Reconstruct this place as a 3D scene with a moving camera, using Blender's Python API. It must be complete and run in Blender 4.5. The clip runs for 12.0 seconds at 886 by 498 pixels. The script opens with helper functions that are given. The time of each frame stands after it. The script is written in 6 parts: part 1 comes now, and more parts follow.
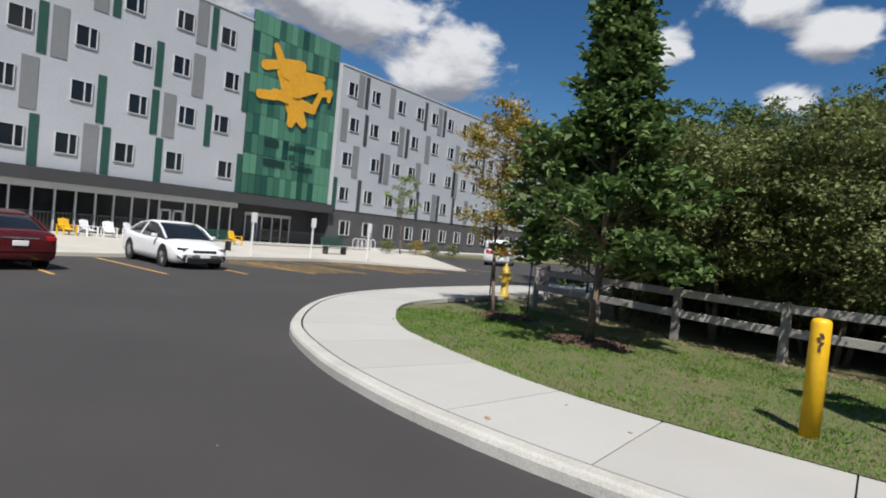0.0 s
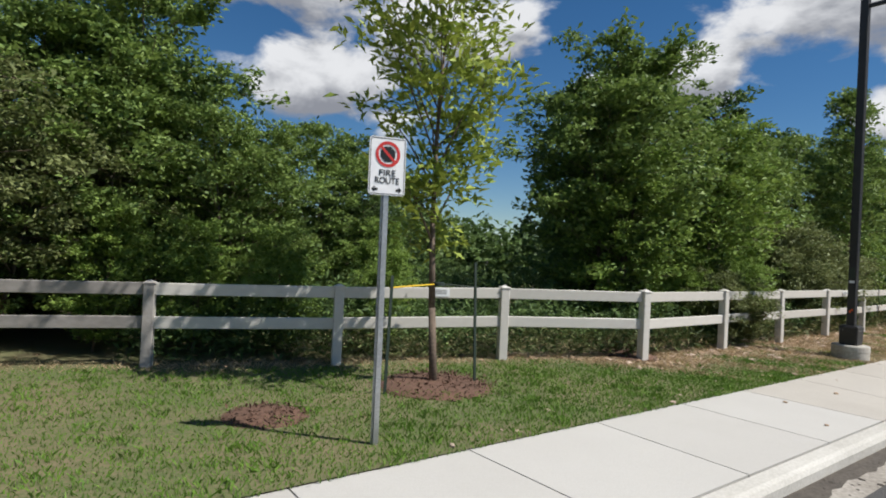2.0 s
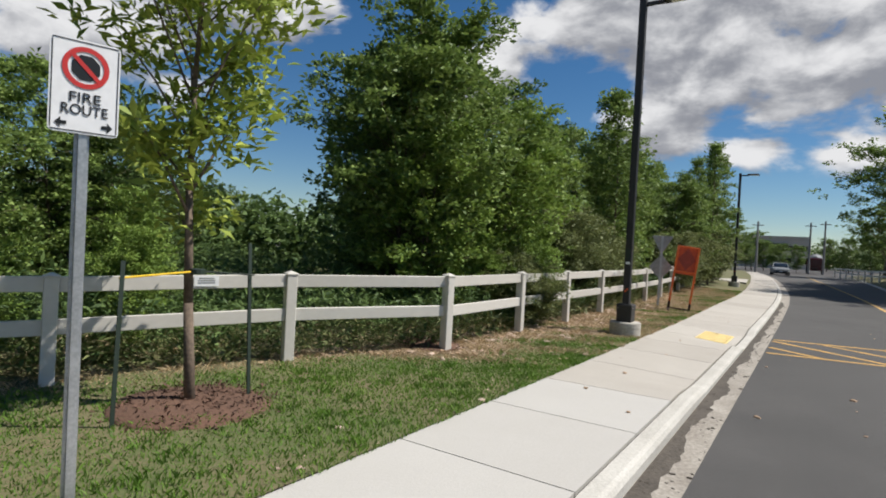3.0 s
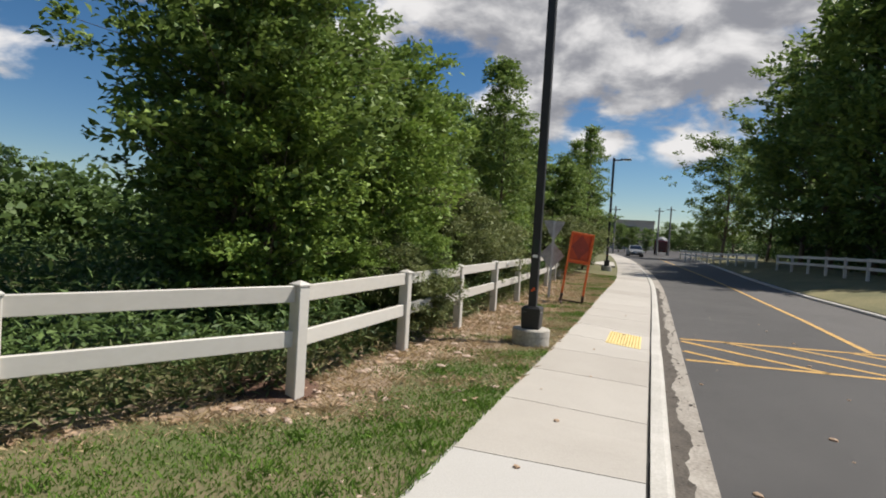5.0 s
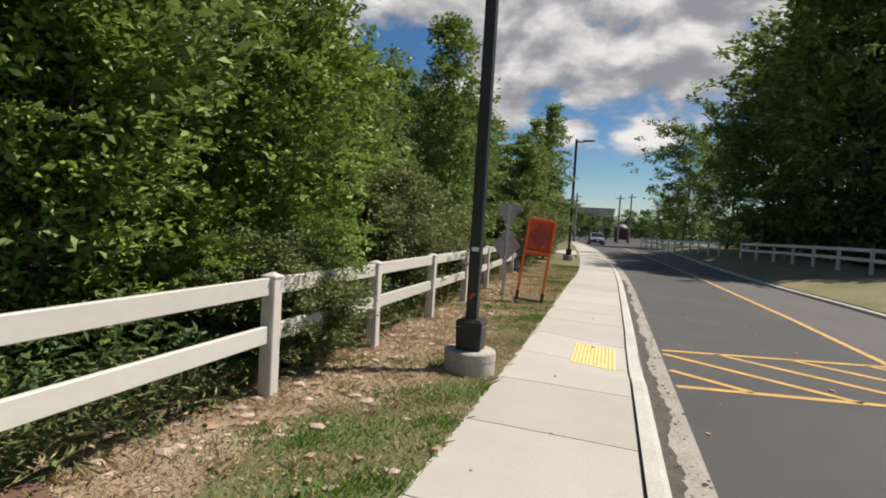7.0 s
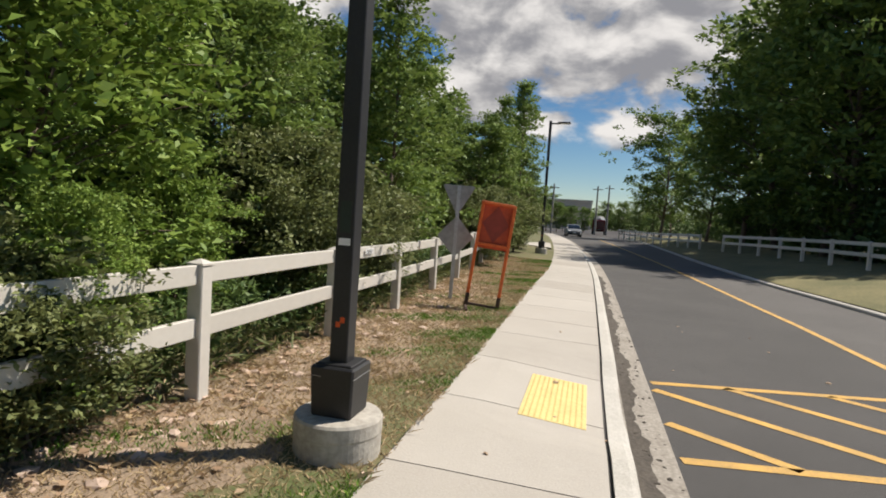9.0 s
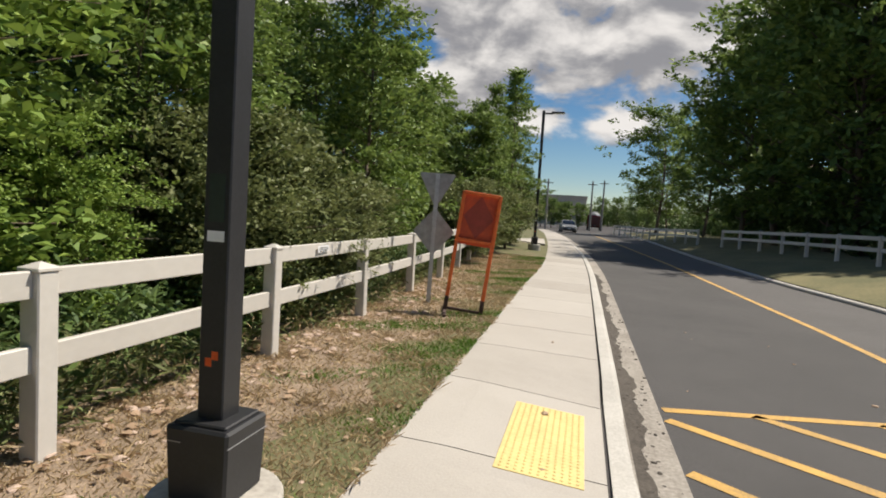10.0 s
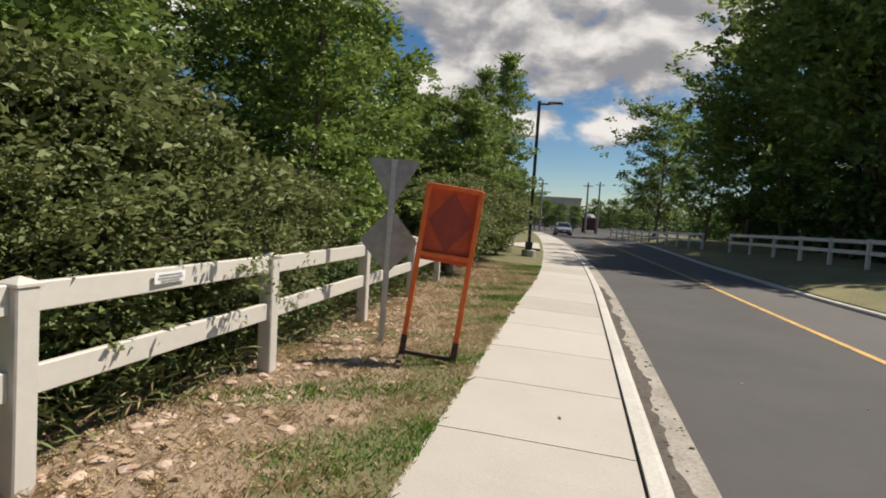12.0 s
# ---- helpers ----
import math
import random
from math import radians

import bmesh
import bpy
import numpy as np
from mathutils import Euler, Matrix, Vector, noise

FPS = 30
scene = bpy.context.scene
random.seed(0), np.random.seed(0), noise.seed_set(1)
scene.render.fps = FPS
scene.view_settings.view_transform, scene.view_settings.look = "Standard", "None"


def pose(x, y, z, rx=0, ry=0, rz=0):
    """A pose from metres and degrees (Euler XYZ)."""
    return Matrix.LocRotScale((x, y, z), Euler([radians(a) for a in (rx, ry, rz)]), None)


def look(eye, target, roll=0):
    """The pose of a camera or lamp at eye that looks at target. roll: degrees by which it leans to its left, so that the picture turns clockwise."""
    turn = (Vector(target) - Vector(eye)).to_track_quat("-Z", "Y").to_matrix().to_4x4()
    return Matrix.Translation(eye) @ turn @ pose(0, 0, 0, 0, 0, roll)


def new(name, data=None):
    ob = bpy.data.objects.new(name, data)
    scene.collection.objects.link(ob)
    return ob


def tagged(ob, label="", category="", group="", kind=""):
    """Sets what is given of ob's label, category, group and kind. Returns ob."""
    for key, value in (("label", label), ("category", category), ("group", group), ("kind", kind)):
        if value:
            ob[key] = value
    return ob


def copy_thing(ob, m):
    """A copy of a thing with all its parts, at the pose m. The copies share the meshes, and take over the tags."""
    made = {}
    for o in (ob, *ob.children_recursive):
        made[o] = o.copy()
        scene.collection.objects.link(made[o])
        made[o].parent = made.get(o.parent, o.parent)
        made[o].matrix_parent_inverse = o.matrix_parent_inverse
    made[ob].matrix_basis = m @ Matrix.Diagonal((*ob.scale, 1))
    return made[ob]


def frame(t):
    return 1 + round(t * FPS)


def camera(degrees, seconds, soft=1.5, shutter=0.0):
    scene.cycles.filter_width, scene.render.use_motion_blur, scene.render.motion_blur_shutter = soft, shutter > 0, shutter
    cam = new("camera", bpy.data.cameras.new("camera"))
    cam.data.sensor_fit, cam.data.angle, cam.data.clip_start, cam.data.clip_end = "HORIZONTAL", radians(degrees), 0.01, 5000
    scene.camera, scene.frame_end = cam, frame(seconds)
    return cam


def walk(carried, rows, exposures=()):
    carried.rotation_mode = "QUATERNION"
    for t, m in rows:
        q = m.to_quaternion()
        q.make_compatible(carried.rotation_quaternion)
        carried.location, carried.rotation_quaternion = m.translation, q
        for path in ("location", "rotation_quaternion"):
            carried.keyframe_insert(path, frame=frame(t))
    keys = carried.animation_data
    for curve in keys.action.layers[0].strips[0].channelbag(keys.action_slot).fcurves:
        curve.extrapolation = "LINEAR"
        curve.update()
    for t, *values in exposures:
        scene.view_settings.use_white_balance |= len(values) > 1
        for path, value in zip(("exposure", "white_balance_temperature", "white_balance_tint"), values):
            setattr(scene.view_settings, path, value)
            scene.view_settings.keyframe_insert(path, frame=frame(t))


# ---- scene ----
cam = camera(76.3, 12.0, soft=1.9)
ROWS = [  # time, eye, target, lean
    (0, (-0.043, -0.098, 1.661), (-1.23, 1.511, 1.606), 5.5),
    (0.5, (0.283, 0.447, 1.665), (-0.409, 2.324, 1.675), 5.5),
    (1, (0.753, 0.996, 1.665), (0.715, 2.995, 1.706), 4.3),
    (1.5, (1.206, 1.505, 1.642), (1.882, 3.386, 1.691), 3.4),
    (2, (1.678, 1.942, 1.667), (2.861, 3.554, 1.677), 2.8),
    (2.5, (2.127, 2.413, 1.624), (3.646, 3.714, 1.637), 2.4),
    (3, (2.597, 2.763, 1.645), (4.268, 3.863, 1.629), 3.2),
    (3.5, (3.056, 3.206, 1.637), (4.83, 4.13, 1.625), 3.0),
    (5.5, (5.516, 4.197, 1.782), (7.402, 4.86, 1.717), 3.7),
    (6, (6.08, 4.288, 1.78), (7.978, 4.915, 1.712), 3.6),
    (6.5, (6.792, 4.301, 1.806), (8.698, 4.9, 1.718), 3.5),
    (7, (7.489, 4.307, 1.757), (9.405, 4.875, 1.665), 3.5),
    (9, (10.253, 4.239, 1.694), (12.188, 4.734, 1.577), 3.8),
    (9.5, (10.883, 4.234, 1.672), (12.82, 4.713, 1.545), 3.8),
    (10, (11.525, 4.258, 1.645), (13.463, 4.735, 1.517), 3.6),
    (10.5, (12.243, 4.288, 1.65), (14.182, 4.76, 1.515), 3.8),
    (11, (12.864, 4.344, 1.668), (14.803, 4.818, 1.538), 3.4),
    (11.5, (13.541, 4.423, 1.692), (15.482, 4.887, 1.557), 3.8),
    (12, (14.184, 4.512, 1.674), (16.127, 4.968, 1.554), 3.7),
]
walk(cam, [(t, look(eye, target, lean)) for t, eye, target, lean in ROWS],
     exposures=[(0.0, 0.27, 6300, 10), (0.7, 0.26, 6300, 10), (1.5, 0.36, 6300, 9), (2.3, 0.35, 6400, 10), (3.5, 0.36, 6500, 10), (6.0, 0.40, 6750, 11), (9.0, 0.40, 6900, 11), (12.0, 0.40, 7050, 11)])
# ---- world, sun, exposure ----
SUN_AZ, SUN_EL = math.atan2(-0.80, 0.60), radians(55)
world = bpy.data.worlds.new("sky")
scene.world = world
world.use_nodes = True
wn, wl = world.node_tree.nodes, world.node_tree.links
wn.clear()


def wnode(kind, **inputs):
    n = wn.new(kind)
    for k, v in inputs.items():
        n.inputs[k.replace("_", " ")].default_value = v
    return n


def wmath(op, a, b=None, clamp=False):
    n = wn.new("ShaderNodeMath")
    n.operation, n.use_clamp = op, clamp
    for i, v in enumerate((a, b)):
        if v is None:
            continue
        if isinstance(v, (int, float)):
            n.inputs[i].default_value = v
        else:
            wl.new(v, n.inputs[i])
    return n.outputs[0]


sky = wn.new("ShaderNodeTexSky")
sky.sky_type, sky.sun_disc = "NISHITA", False
sky.sun_elevation, sky.sun_rotation = SUN_EL, math.pi / 2 - SUN_AZ
sky.air_density, sky.dust_density, sky.ozone_density, sky.altitude = 1.0, 0.0, 3.5, 400
coord = wn.new("ShaderNodeTexCoord")
xyz = wn.new("ShaderNodeSeparateXYZ")
wl.new(coord.outputs["Generated"], xyz.inputs[0])
side = wmath("ARCTAN2", xyz.outputs[1], xyz.outputs[0])
rise = wmath("MULTIPLY", wmath("ARCSINE", xyz.outputs[2]), 1.8)
up = wmath("MAXIMUM", xyz.outputs[2], 0.0)
# cumulus heaps: compass bearing and height of the middle in degrees, half width in degrees
HEAPS = [(150, 24, 13), (140, 20, 11), (160, 26, 12), (129, 15, 8), (107, 19, 3.6), (99, 22, 4.2), (96, 14, 2.6), (93, 19, 3.6), (86, 18, 2.6),
         (78, 28, 10), (70, 25, 9), (65, 16, 9.5), (58, 22, 8), (52, 21, 8), (39, 15, 5), (30, 17, 6), (12, 22, 16), (2, 26, 18), (-8, 22, 15), (6, 17, 11), (-3, 9.5, 4.5), (5, 9.5, 4), (14, 12, 6), (-20, 26, 16), (17, 28, 15), (-4, 17, 10),
         (-60, 30, 16), (-110, 26, 14), (-150, 24, 12), (180, 36, 12), (60, 48, 16), (110, 60, 14)]


def heaped(lift):
    """Thickness of cloud along a direction raised by lift: fine billows on the heaps."""
    here = wn.new("ShaderNodeCombineXYZ")
    wl.new(side, here.inputs[0])
    wl.new(wmath("ADD", rise, lift), here.inputs[1])
    big = wnode("ShaderNodeTexNoise", Scale=7.0, Detail=6.0, Roughness=0.56, Distortion=0.25)
    wl.new(here.outputs[0], big.inputs["Vector"])
    best = None
    for bearing, height, half in HEAPS:
        off = wn.new("ShaderNodeVectorMath")
        off.operation = "DISTANCE"
        wl.new(here.outputs[0], off.inputs[0])
        off.inputs[1].default_value = (radians(bearing), radians(height) * 1.8, 0)
        fill = wmath("SUBTRACT", 1.0, wmath("DIVIDE", off.outputs["Value"], radians(half)))
        best = fill if best is None else wmath("SMOOTH_MAX", best, fill)
    return wmath("ADD", wmath("MULTIPLY", wmath("SUBTRACT", big.outputs[0], 0.5), 2.7), wmath("MAXIMUM", best, -1.2))


thick, above = heaped(0.0), heaped(0.075)
mask = wn.new("ShaderNodeMapRange")
mask.interpolation_type = "SMOOTHSTEP"
mask.inputs["From Min"].default_value, mask.inputs["From Max"].default_value = 0.0, 0.45
wl.new(thick, mask.inputs["Value"])
fade = wn.new("ShaderNodeMapRange")
fade.inputs["From Min"].default_value, fade.inputs["From Max"].default_value = 0.06, 0.15
wl.new(up, fade.inputs["Value"])
cover = wmath("MULTIPLY", mask.outputs[0], fade.outputs[0], True)
belly = wn.new("ShaderNodeMapRange")
belly.interpolation_type = "SMOOTHSTEP"
belly.inputs["From Min"].default_value, belly.inputs["From Max"].default_value = -0.40, 1.15
wl.new(wmath("ADD", wmath("MULTIPLY", wmath("SUBTRACT", above, thick), 0.9), wmath("MULTIPLY", above, 0.75)), belly.inputs["Value"])
puff = wn.new("ShaderNodeMix")
puff.data_type = "RGBA"
puff.inputs[6].default_value, puff.inputs[7].default_value = (10.2, 10.2, 10.3, 1), (3.5, 3.65, 4.1, 1)
wl.new(belly.outputs[0], puff.inputs[0])
heaven = wn.new("ShaderNodeMix")
heaven.data_type = "RGBA"
wl.new(cover, heaven.inputs[0])
deep = wnode("ShaderNodeHueSaturation", Saturation=1.25, Value=1.0)
wl.new(sky.outputs[0], deep.inputs["Color"])
wl.new(deep.outputs[0], heaven.inputs[6])
wl.new(puff.outputs[2], heaven.inputs[7])
shine = wnode("ShaderNodeBackground", Strength=0.062)
wl.new(heaven.outputs[2], shine.inputs["Color"])
wl.new(shine.outputs[0], wn.new("ShaderNodeOutputWorld").inputs["Surface"])

lamp = bpy.data.lights.new("sun", "SUN")
lamp.energy, lamp.angle, lamp.color = 5.0, radians(0.53), (1.0, 0.955, 0.885)
sun = new("sun", lamp)
sun.matrix_world = look((40 * math.cos(SUN_EL) * math.cos(SUN_AZ), 40 * math.cos(SUN_EL) * math.sin(SUN_AZ), 40 * math.sin(SUN_EL)), (0, 0, 0))


# ---- materials ----
def rgb(c, k=1.0):
    return (c[0] * k, c[1] * k, c[2] * k, 1)


def paint(name, base, other=None, rough=0.7, grain=40.0, blotch=1.5, relief=0.2, metal=0.0, spread=0.5, gloss=0.5, per=None, thin=0.0, share=0.62):
    """A surface whose colour wanders between base and other at two scales. per: 'object' or 'island' adds a shift for each piece."""
    m = bpy.data.materials.new(name)
    m.use_nodes = True
    n, l = m.node_tree.nodes, m.node_tree.links
    bsdf = n["Principled BSDF"]
    other = other or tuple(c * 0.72 for c in base)
    tc = n.new("ShaderNodeTexCoord")
    fine, wide = n.new("ShaderNodeTexNoise"), n.new("ShaderNodeTexNoise")
    fine.inputs["Scale"].default_value, fine.inputs["Detail"].default_value = grain, 4
    wide.inputs["Scale"].default_value, wide.inputs["Detail"].default_value, wide.inputs["Roughness"].default_value = blotch, 5, 0.6
    for t in (fine, wide):
        l.new(tc.outputs["Object"], t.inputs["Vector"])
    add = n.new("ShaderNodeMath")
    add.operation = "ADD"
    l.new(fine.outputs[0], add.inputs[0])
    l.new(wide.outputs[0], add.inputs[1])
    span = n.new("ShaderNodeMapRange")
    span.inputs["From Min"].default_value, span.inputs["From Max"].default_value = 1 - spread * 0.5, 1 + spread * 0.5
    l.new(add.outputs[0], span.inputs["Value"])
    level = span.outputs[0]
    if per:
        src = n.new("ShaderNodeObjectInfo") if per == "object" else n.new("ShaderNodeNewGeometry")
        out = src.outputs["Random"] if per == "object" else src.outputs["Random Per Island"]
        mixer = n.new("ShaderNodeMix")
        mixer.inputs[0].default_value = share
        l.new(level, mixer.inputs[2])
        l.new(out, mixer.inputs[3])
        level = mixer.outputs[0]
    mix = n.new("ShaderNodeMix")
    mix.data_type = "RGBA"
    mix.inputs[6].default_value, mix.inputs[7].default_value = rgb(other), rgb(base)
    l.new(level, mix.inputs[0])
    l.new(mix.outputs[2], bsdf.inputs["Base Color"])
    bsdf.inputs["Roughness"].default_value, bsdf.inputs["Metallic"].default_value = rough, metal
    bsdf.inputs["Specular IOR Level"].default_value = gloss
    if relief:
        bump = n.new("ShaderNodeBump")
        bump.inputs["Strength"].default_value, bump.inputs["Distance"].default_value = relief, 0.01
        l.new(fine.outputs[0], bump.inputs["Height"])
        l.new(bump.outputs[0], bsdf.inputs["Normal"])
    if thin:
        glow = n.new("ShaderNodeBsdfTranslucent")
        l.new(mix.outputs[2], glow.inputs["Color"])
        both = n.new("ShaderNodeMixShader")
        both.inputs[0].default_value = thin
        l.new(bsdf.outputs[0], both.inputs[1])
        l.new(glow.outputs[0], both.inputs[2])
        l.new(both.outputs[0], n["Material Output"].inputs["Surface"])
    return m


def leafy(name, a, b):
    return paint(name, a, b, rough=0.6, grain=3.0, blotch=0.5, relief=0, per="island", thin=0.27, spread=0.7, gloss=0.3)


ASPHALT = paint("dark new asphalt", (0.053, 0.048, 0.046), (0.037, 0.034, 0.033), 0.9, 160, 0.35, 0.5)
ROAD = paint("grey worn asphalt", (0.076, 0.072, 0.069), (0.050, 0.048, 0.046), 0.9, 140, 0.5, 0.5)
CONCRETE = paint("pale concrete", (0.46, 0.445, 0.415), (0.375, 0.355, 0.325), 0.85, 70, 0.9, 0.25, per="object")
OLD_CONCRETE = paint("older beige concrete", (0.44, 0.41, 0.365), (0.33, 0.30, 0.26), 0.88, 60, 1.3, 0.3, per="object")
BANK = paint("dry bank grass", (0.19, 0.165, 0.075), (0.10, 0.10, 0.04), 0.95, 14, 0.6, 0.8, spread=0.4)
KERB = paint("kerb concrete", (0.52, 0.50, 0.455), (0.38, 0.36, 0.32), 0.85, 50, 1.4, 0.3)
DIRTY = paint("stained gutter concrete", (0.36, 0.33, 0.285), (0.20, 0.175, 0.145), 0.9, 30, 1.7, 0.4)
SOIL = paint("dry soil", (0.34, 0.255, 0.18), (0.15, 0.11, 0.072), 0.95, 55, 2.2, 0.7)
TURF = paint("turf soil", (0.082, 0.105, 0.032), (0.16, 0.13, 0.07), 0.95, 30, 0.9, 0.8, spread=0.4)
GRIME = paint("dark gutter grime", (0.10, 0.085, 0.068), (0.05, 0.042, 0.034), 0.95, 30, 4, 0.6)
MULCH = paint("red bark mulch", (0.135, 0.072, 0.046), (0.055, 0.033, 0.024), 0.95, 30, 3, 1.0, per="island")
JOINT = paint("dark joint filler", (0.035, 0.033, 0.03), None, 0.95)
VINYL = paint("white vinyl", (0.60, 0.57, 0.52), (0.50, 0.47, 0.42), 0.45, 25, 2.2, 0.05, per="object")
GREYWOOD = paint("weathered rail", (0.40, 0.37, 0.34), (0.20, 0.18, 0.165), 0.8, 22, 3, 0.3, per="object")
YELLOW = paint("yellow road paint", (0.66, 0.38, 0.085), (0.36, 0.23, 0.08), 0.8, 60, 3, 0.3)
SAFETY = paint("safety yellow", (0.80, 0.47, 0.01), (0.68, 0.38, 0.01), 0.45, 20, 3, 0.05)
TACTILE = paint("tactile yellow", (0.74, 0.58, 0.24), (0.62, 0.47, 0.19), 0.6, 40, 4, 0.1)
GALV = paint("galvanised steel", (0.52, 0.53, 0.54), (0.36, 0.37, 0.38), 0.42, 60, 4, 0.05, metal=0.75)
BLACK = paint("black powder coat", (0.022, 0.022, 0.024), (0.014, 0.014, 0.015), 0.5, 60, 3, 0.05)
BARK = paint("grey brown bark", (0.17, 0.125, 0.09), (0.085, 0.062, 0.045), 0.9, 30, 5, 0.8)
LEAF_MID = leafy("mid green leaves", (0.29, 0.385, 0.095), (0.050, 0.105, 0.027))
LEAF_DARK = leafy("dark green leaves", (0.17, 0.25, 0.072), (0.028, 0.066, 0.023))
LEAF_LIME = leafy("lime green leaves", (0.27, 0.36, 0.070), (0.11, 0.20, 0.040))
LEAF_YELLOW = leafy("yellow green leaves", (0.42, 0.47, 0.085), (0.15, 0.235, 0.04))
LEAF_OLIVE = leafy("olive leaves", (0.245, 0.27, 0.10), (0.075, 0.105, 0.036))
LEAF_GOLD = leafy("golden leaves", (0.46, 0.32, 0.055), (0.20, 0.19, 0.045))
GRASS = leafy("grass blades", (0.19, 0.315, 0.045), (0.058, 0.135, 0.018))
STRAW = leafy("dry grass", (0.56, 0.43, 0.26), (0.36, 0.27, 0.155))
LITTER = leafy("dead leaves", (0.56, 0.41, 0.28), (0.34, 0.22, 0.14))
ROCK = paint("pale stones", (0.55, 0.42, 0.335), (0.33, 0.24, 0.185), 0.9, 20, 3, 0.4, per="island")


# ---- mesh tools ----
def box(bm, c, s, turn=0.0, bevel=0.0, tilt=None):
    made = bmesh.ops.create_cube(bm, size=1.0)["verts"]
    m = Matrix.Translation(c) @ Matrix.Rotation(turn, 4, "Z") @ (tilt or Matrix()) @ Matrix.Diagonal((*s, 1))
    bmesh.ops.transform(bm, matrix=m, verts=made)
    if bevel:
        edges = {e for v in made for e in v.link_edges}
        bmesh.ops.bevel(bm, geom=list(edges), offset=bevel, segments=1, affect="EDGES")
    return bm


def tube(bm, a, b, r1, r2, sides=8):
    a, b = Vector(a), Vector(b)
    made = bmesh.ops.create_cone(bm, cap_ends=True, segments=sides, radius1=r1, radius2=r2, depth=(b - a).length)["verts"]
    q = (b - a).to_track_quat("Z", "Y").to_matrix().to_4x4()
    bmesh.ops.transform(bm, matrix=Matrix.Translation((a + b) / 2) @ q, verts=made)
    return bm


def lathe(bm, rings, sides=20, at=(0, 0, 0)):
    """A turned shape from (radius, height) rings, closed at both ends."""
    rows = [[bm.verts.new((at[0] + r * math.cos(2 * math.pi * i / sides), at[1] + r * math.sin(2 * math.pi * i / sides), at[2] + z)) for i in range(sides)] for r, z in rings]
    for lo, hi in zip(rows, rows[1:]):
        for i in range(sides):
            bm.faces.new((lo[i], lo[(i + 1) % sides], hi[(i + 1) % sides], hi[i]))
    bm.faces.new(rows[0][::-1])
    bm.faces.new(rows[-1])
    return bm


def solid(bm, ring, lo, hi):
    """An upright prism over a ring of (x, y)."""
    a = [bm.verts.new((x, y, lo)) for x, y in ring]
    b = [bm.verts.new((x, y, hi)) for x, y in ring]
    n = len(ring)
    for i in range(n):
        bm.faces.new((a[i], a[(i + 1) % n], b[(i + 1) % n], b[i]))
    bm.faces.new(a[::-1])
    bm.faces.new(b)
    bmesh.ops.recalc_face_normals(bm, faces=bm.faces)
    return bm


def data(name, bm, material, smooth=False):
    me = bpy.data.meshes.new(name)
    bm.to_mesh(me)
    bm.free()
    me.materials.append(material)
    if smooth:
        me.shade_smooth()
    return me


def part(name, bm, material, parent, label="", smooth=False):
    ob = new(name, data(name, bm, material, smooth))
    ob.parent = parent
    return tagged(ob, label)


def piece(name, mesh, parent, m):
    ob = new(name, mesh)
    ob.parent, ob.matrix_basis = parent, m
    return ob


def thing(name, m, label, category, group="", kind=""):
    ob = new(name)
    ob.matrix_basis, ob.empty_display_size = m, 0.2
    return tagged(ob, label, category, group, kind)


def setting(name, bm, material, label, category, smooth=False):
    return tagged(new(name, data(name, bm, material, smooth)), label, category, kind="structure")


def sheet(name, verts, faces, material, smooth=True):
    me = bpy.data.meshes.new(name)
    me.from_pydata([tuple(v) for v in verts], [], faces)
    me.materials.append(material)
    if smooth:
        me.shade_smooth()
    return me


def quads(name, corners, material):
    """One mesh of loose four-cornered pieces; corners is an array n x 4 x 3."""
    n = len(corners)
    me = bpy.data.meshes.new(name)
    me.vertices.add(4 * n)
    me.vertices.foreach_set("co", np.ascontiguousarray(corners, dtype=np.float32).ravel())
    me.loops.add(4 * n)
    me.loops.foreach_set("vertex_index", np.arange(4 * n, dtype=np.int32))
    me.polygons.add(n)
    me.polygons.foreach_set("loop_start", np.arange(0, 4 * n, 4, dtype=np.int32))
    me.update(calc_edges=True)
    me.materials.append(material)
    return me


def curve_pts(ctrl, step=0.5):
    """Points along a smooth line through the control points."""
    c = [np.array(p, float) for p in ctrl]
    c = [2 * c[0] - c[1]] + c + [2 * c[-1] - c[-2]]
    out = []
    for p0, p1, p2, p3 in zip(c, c[1:], c[2:], c[3:]):
        k = max(1, int(np.linalg.norm(p2 - p1) / step))
        for i in range(k):
            u = i / k
            out.append(0.5 * (2 * p1 + (p2 - p0) * u + (2 * p0 - 5 * p1 + 4 * p2 - p3) * u * u + (3 * p1 - p0 - 3 * p2 + p3) * u ** 3))
    out.append(c[-2])
    return np.array(out)


def shifted(line, d):
    """The line moved d to its left."""
    t = np.gradient(line, axis=0)
    t /= np.linalg.norm(t, axis=1)[:, None]
    return line + d * np.stack([-t[:, 1], t[:, 0]], 1)


# ---- lie of the land ----
def road_z(x, y):
    z = -0.05
    if x < -4:
        z -= 0.014 * min(-x - 4, 40)
    if x > 20:
        z += 0.006 * (min(x, 75) - 20)
    return z


def kerb_rise(x):
    """How much of its full height the kerb keeps: dropped at the crossing."""
    return float(np.interp(x, [9.7, 10.1, 14.4, 15.0, 16.9, 17.6], [1.0, 0.72, 0.72, 0.12, 0.12, 0.72]))


def walk_z(x, y):
    near = min(1, max(0, 1 - (y - 3.95) / 1.3)) if x > 9 and y < 7 else 0
    return road_z(x, y) + 0.14 * (1 - near * (1 - kerb_rise(x)))


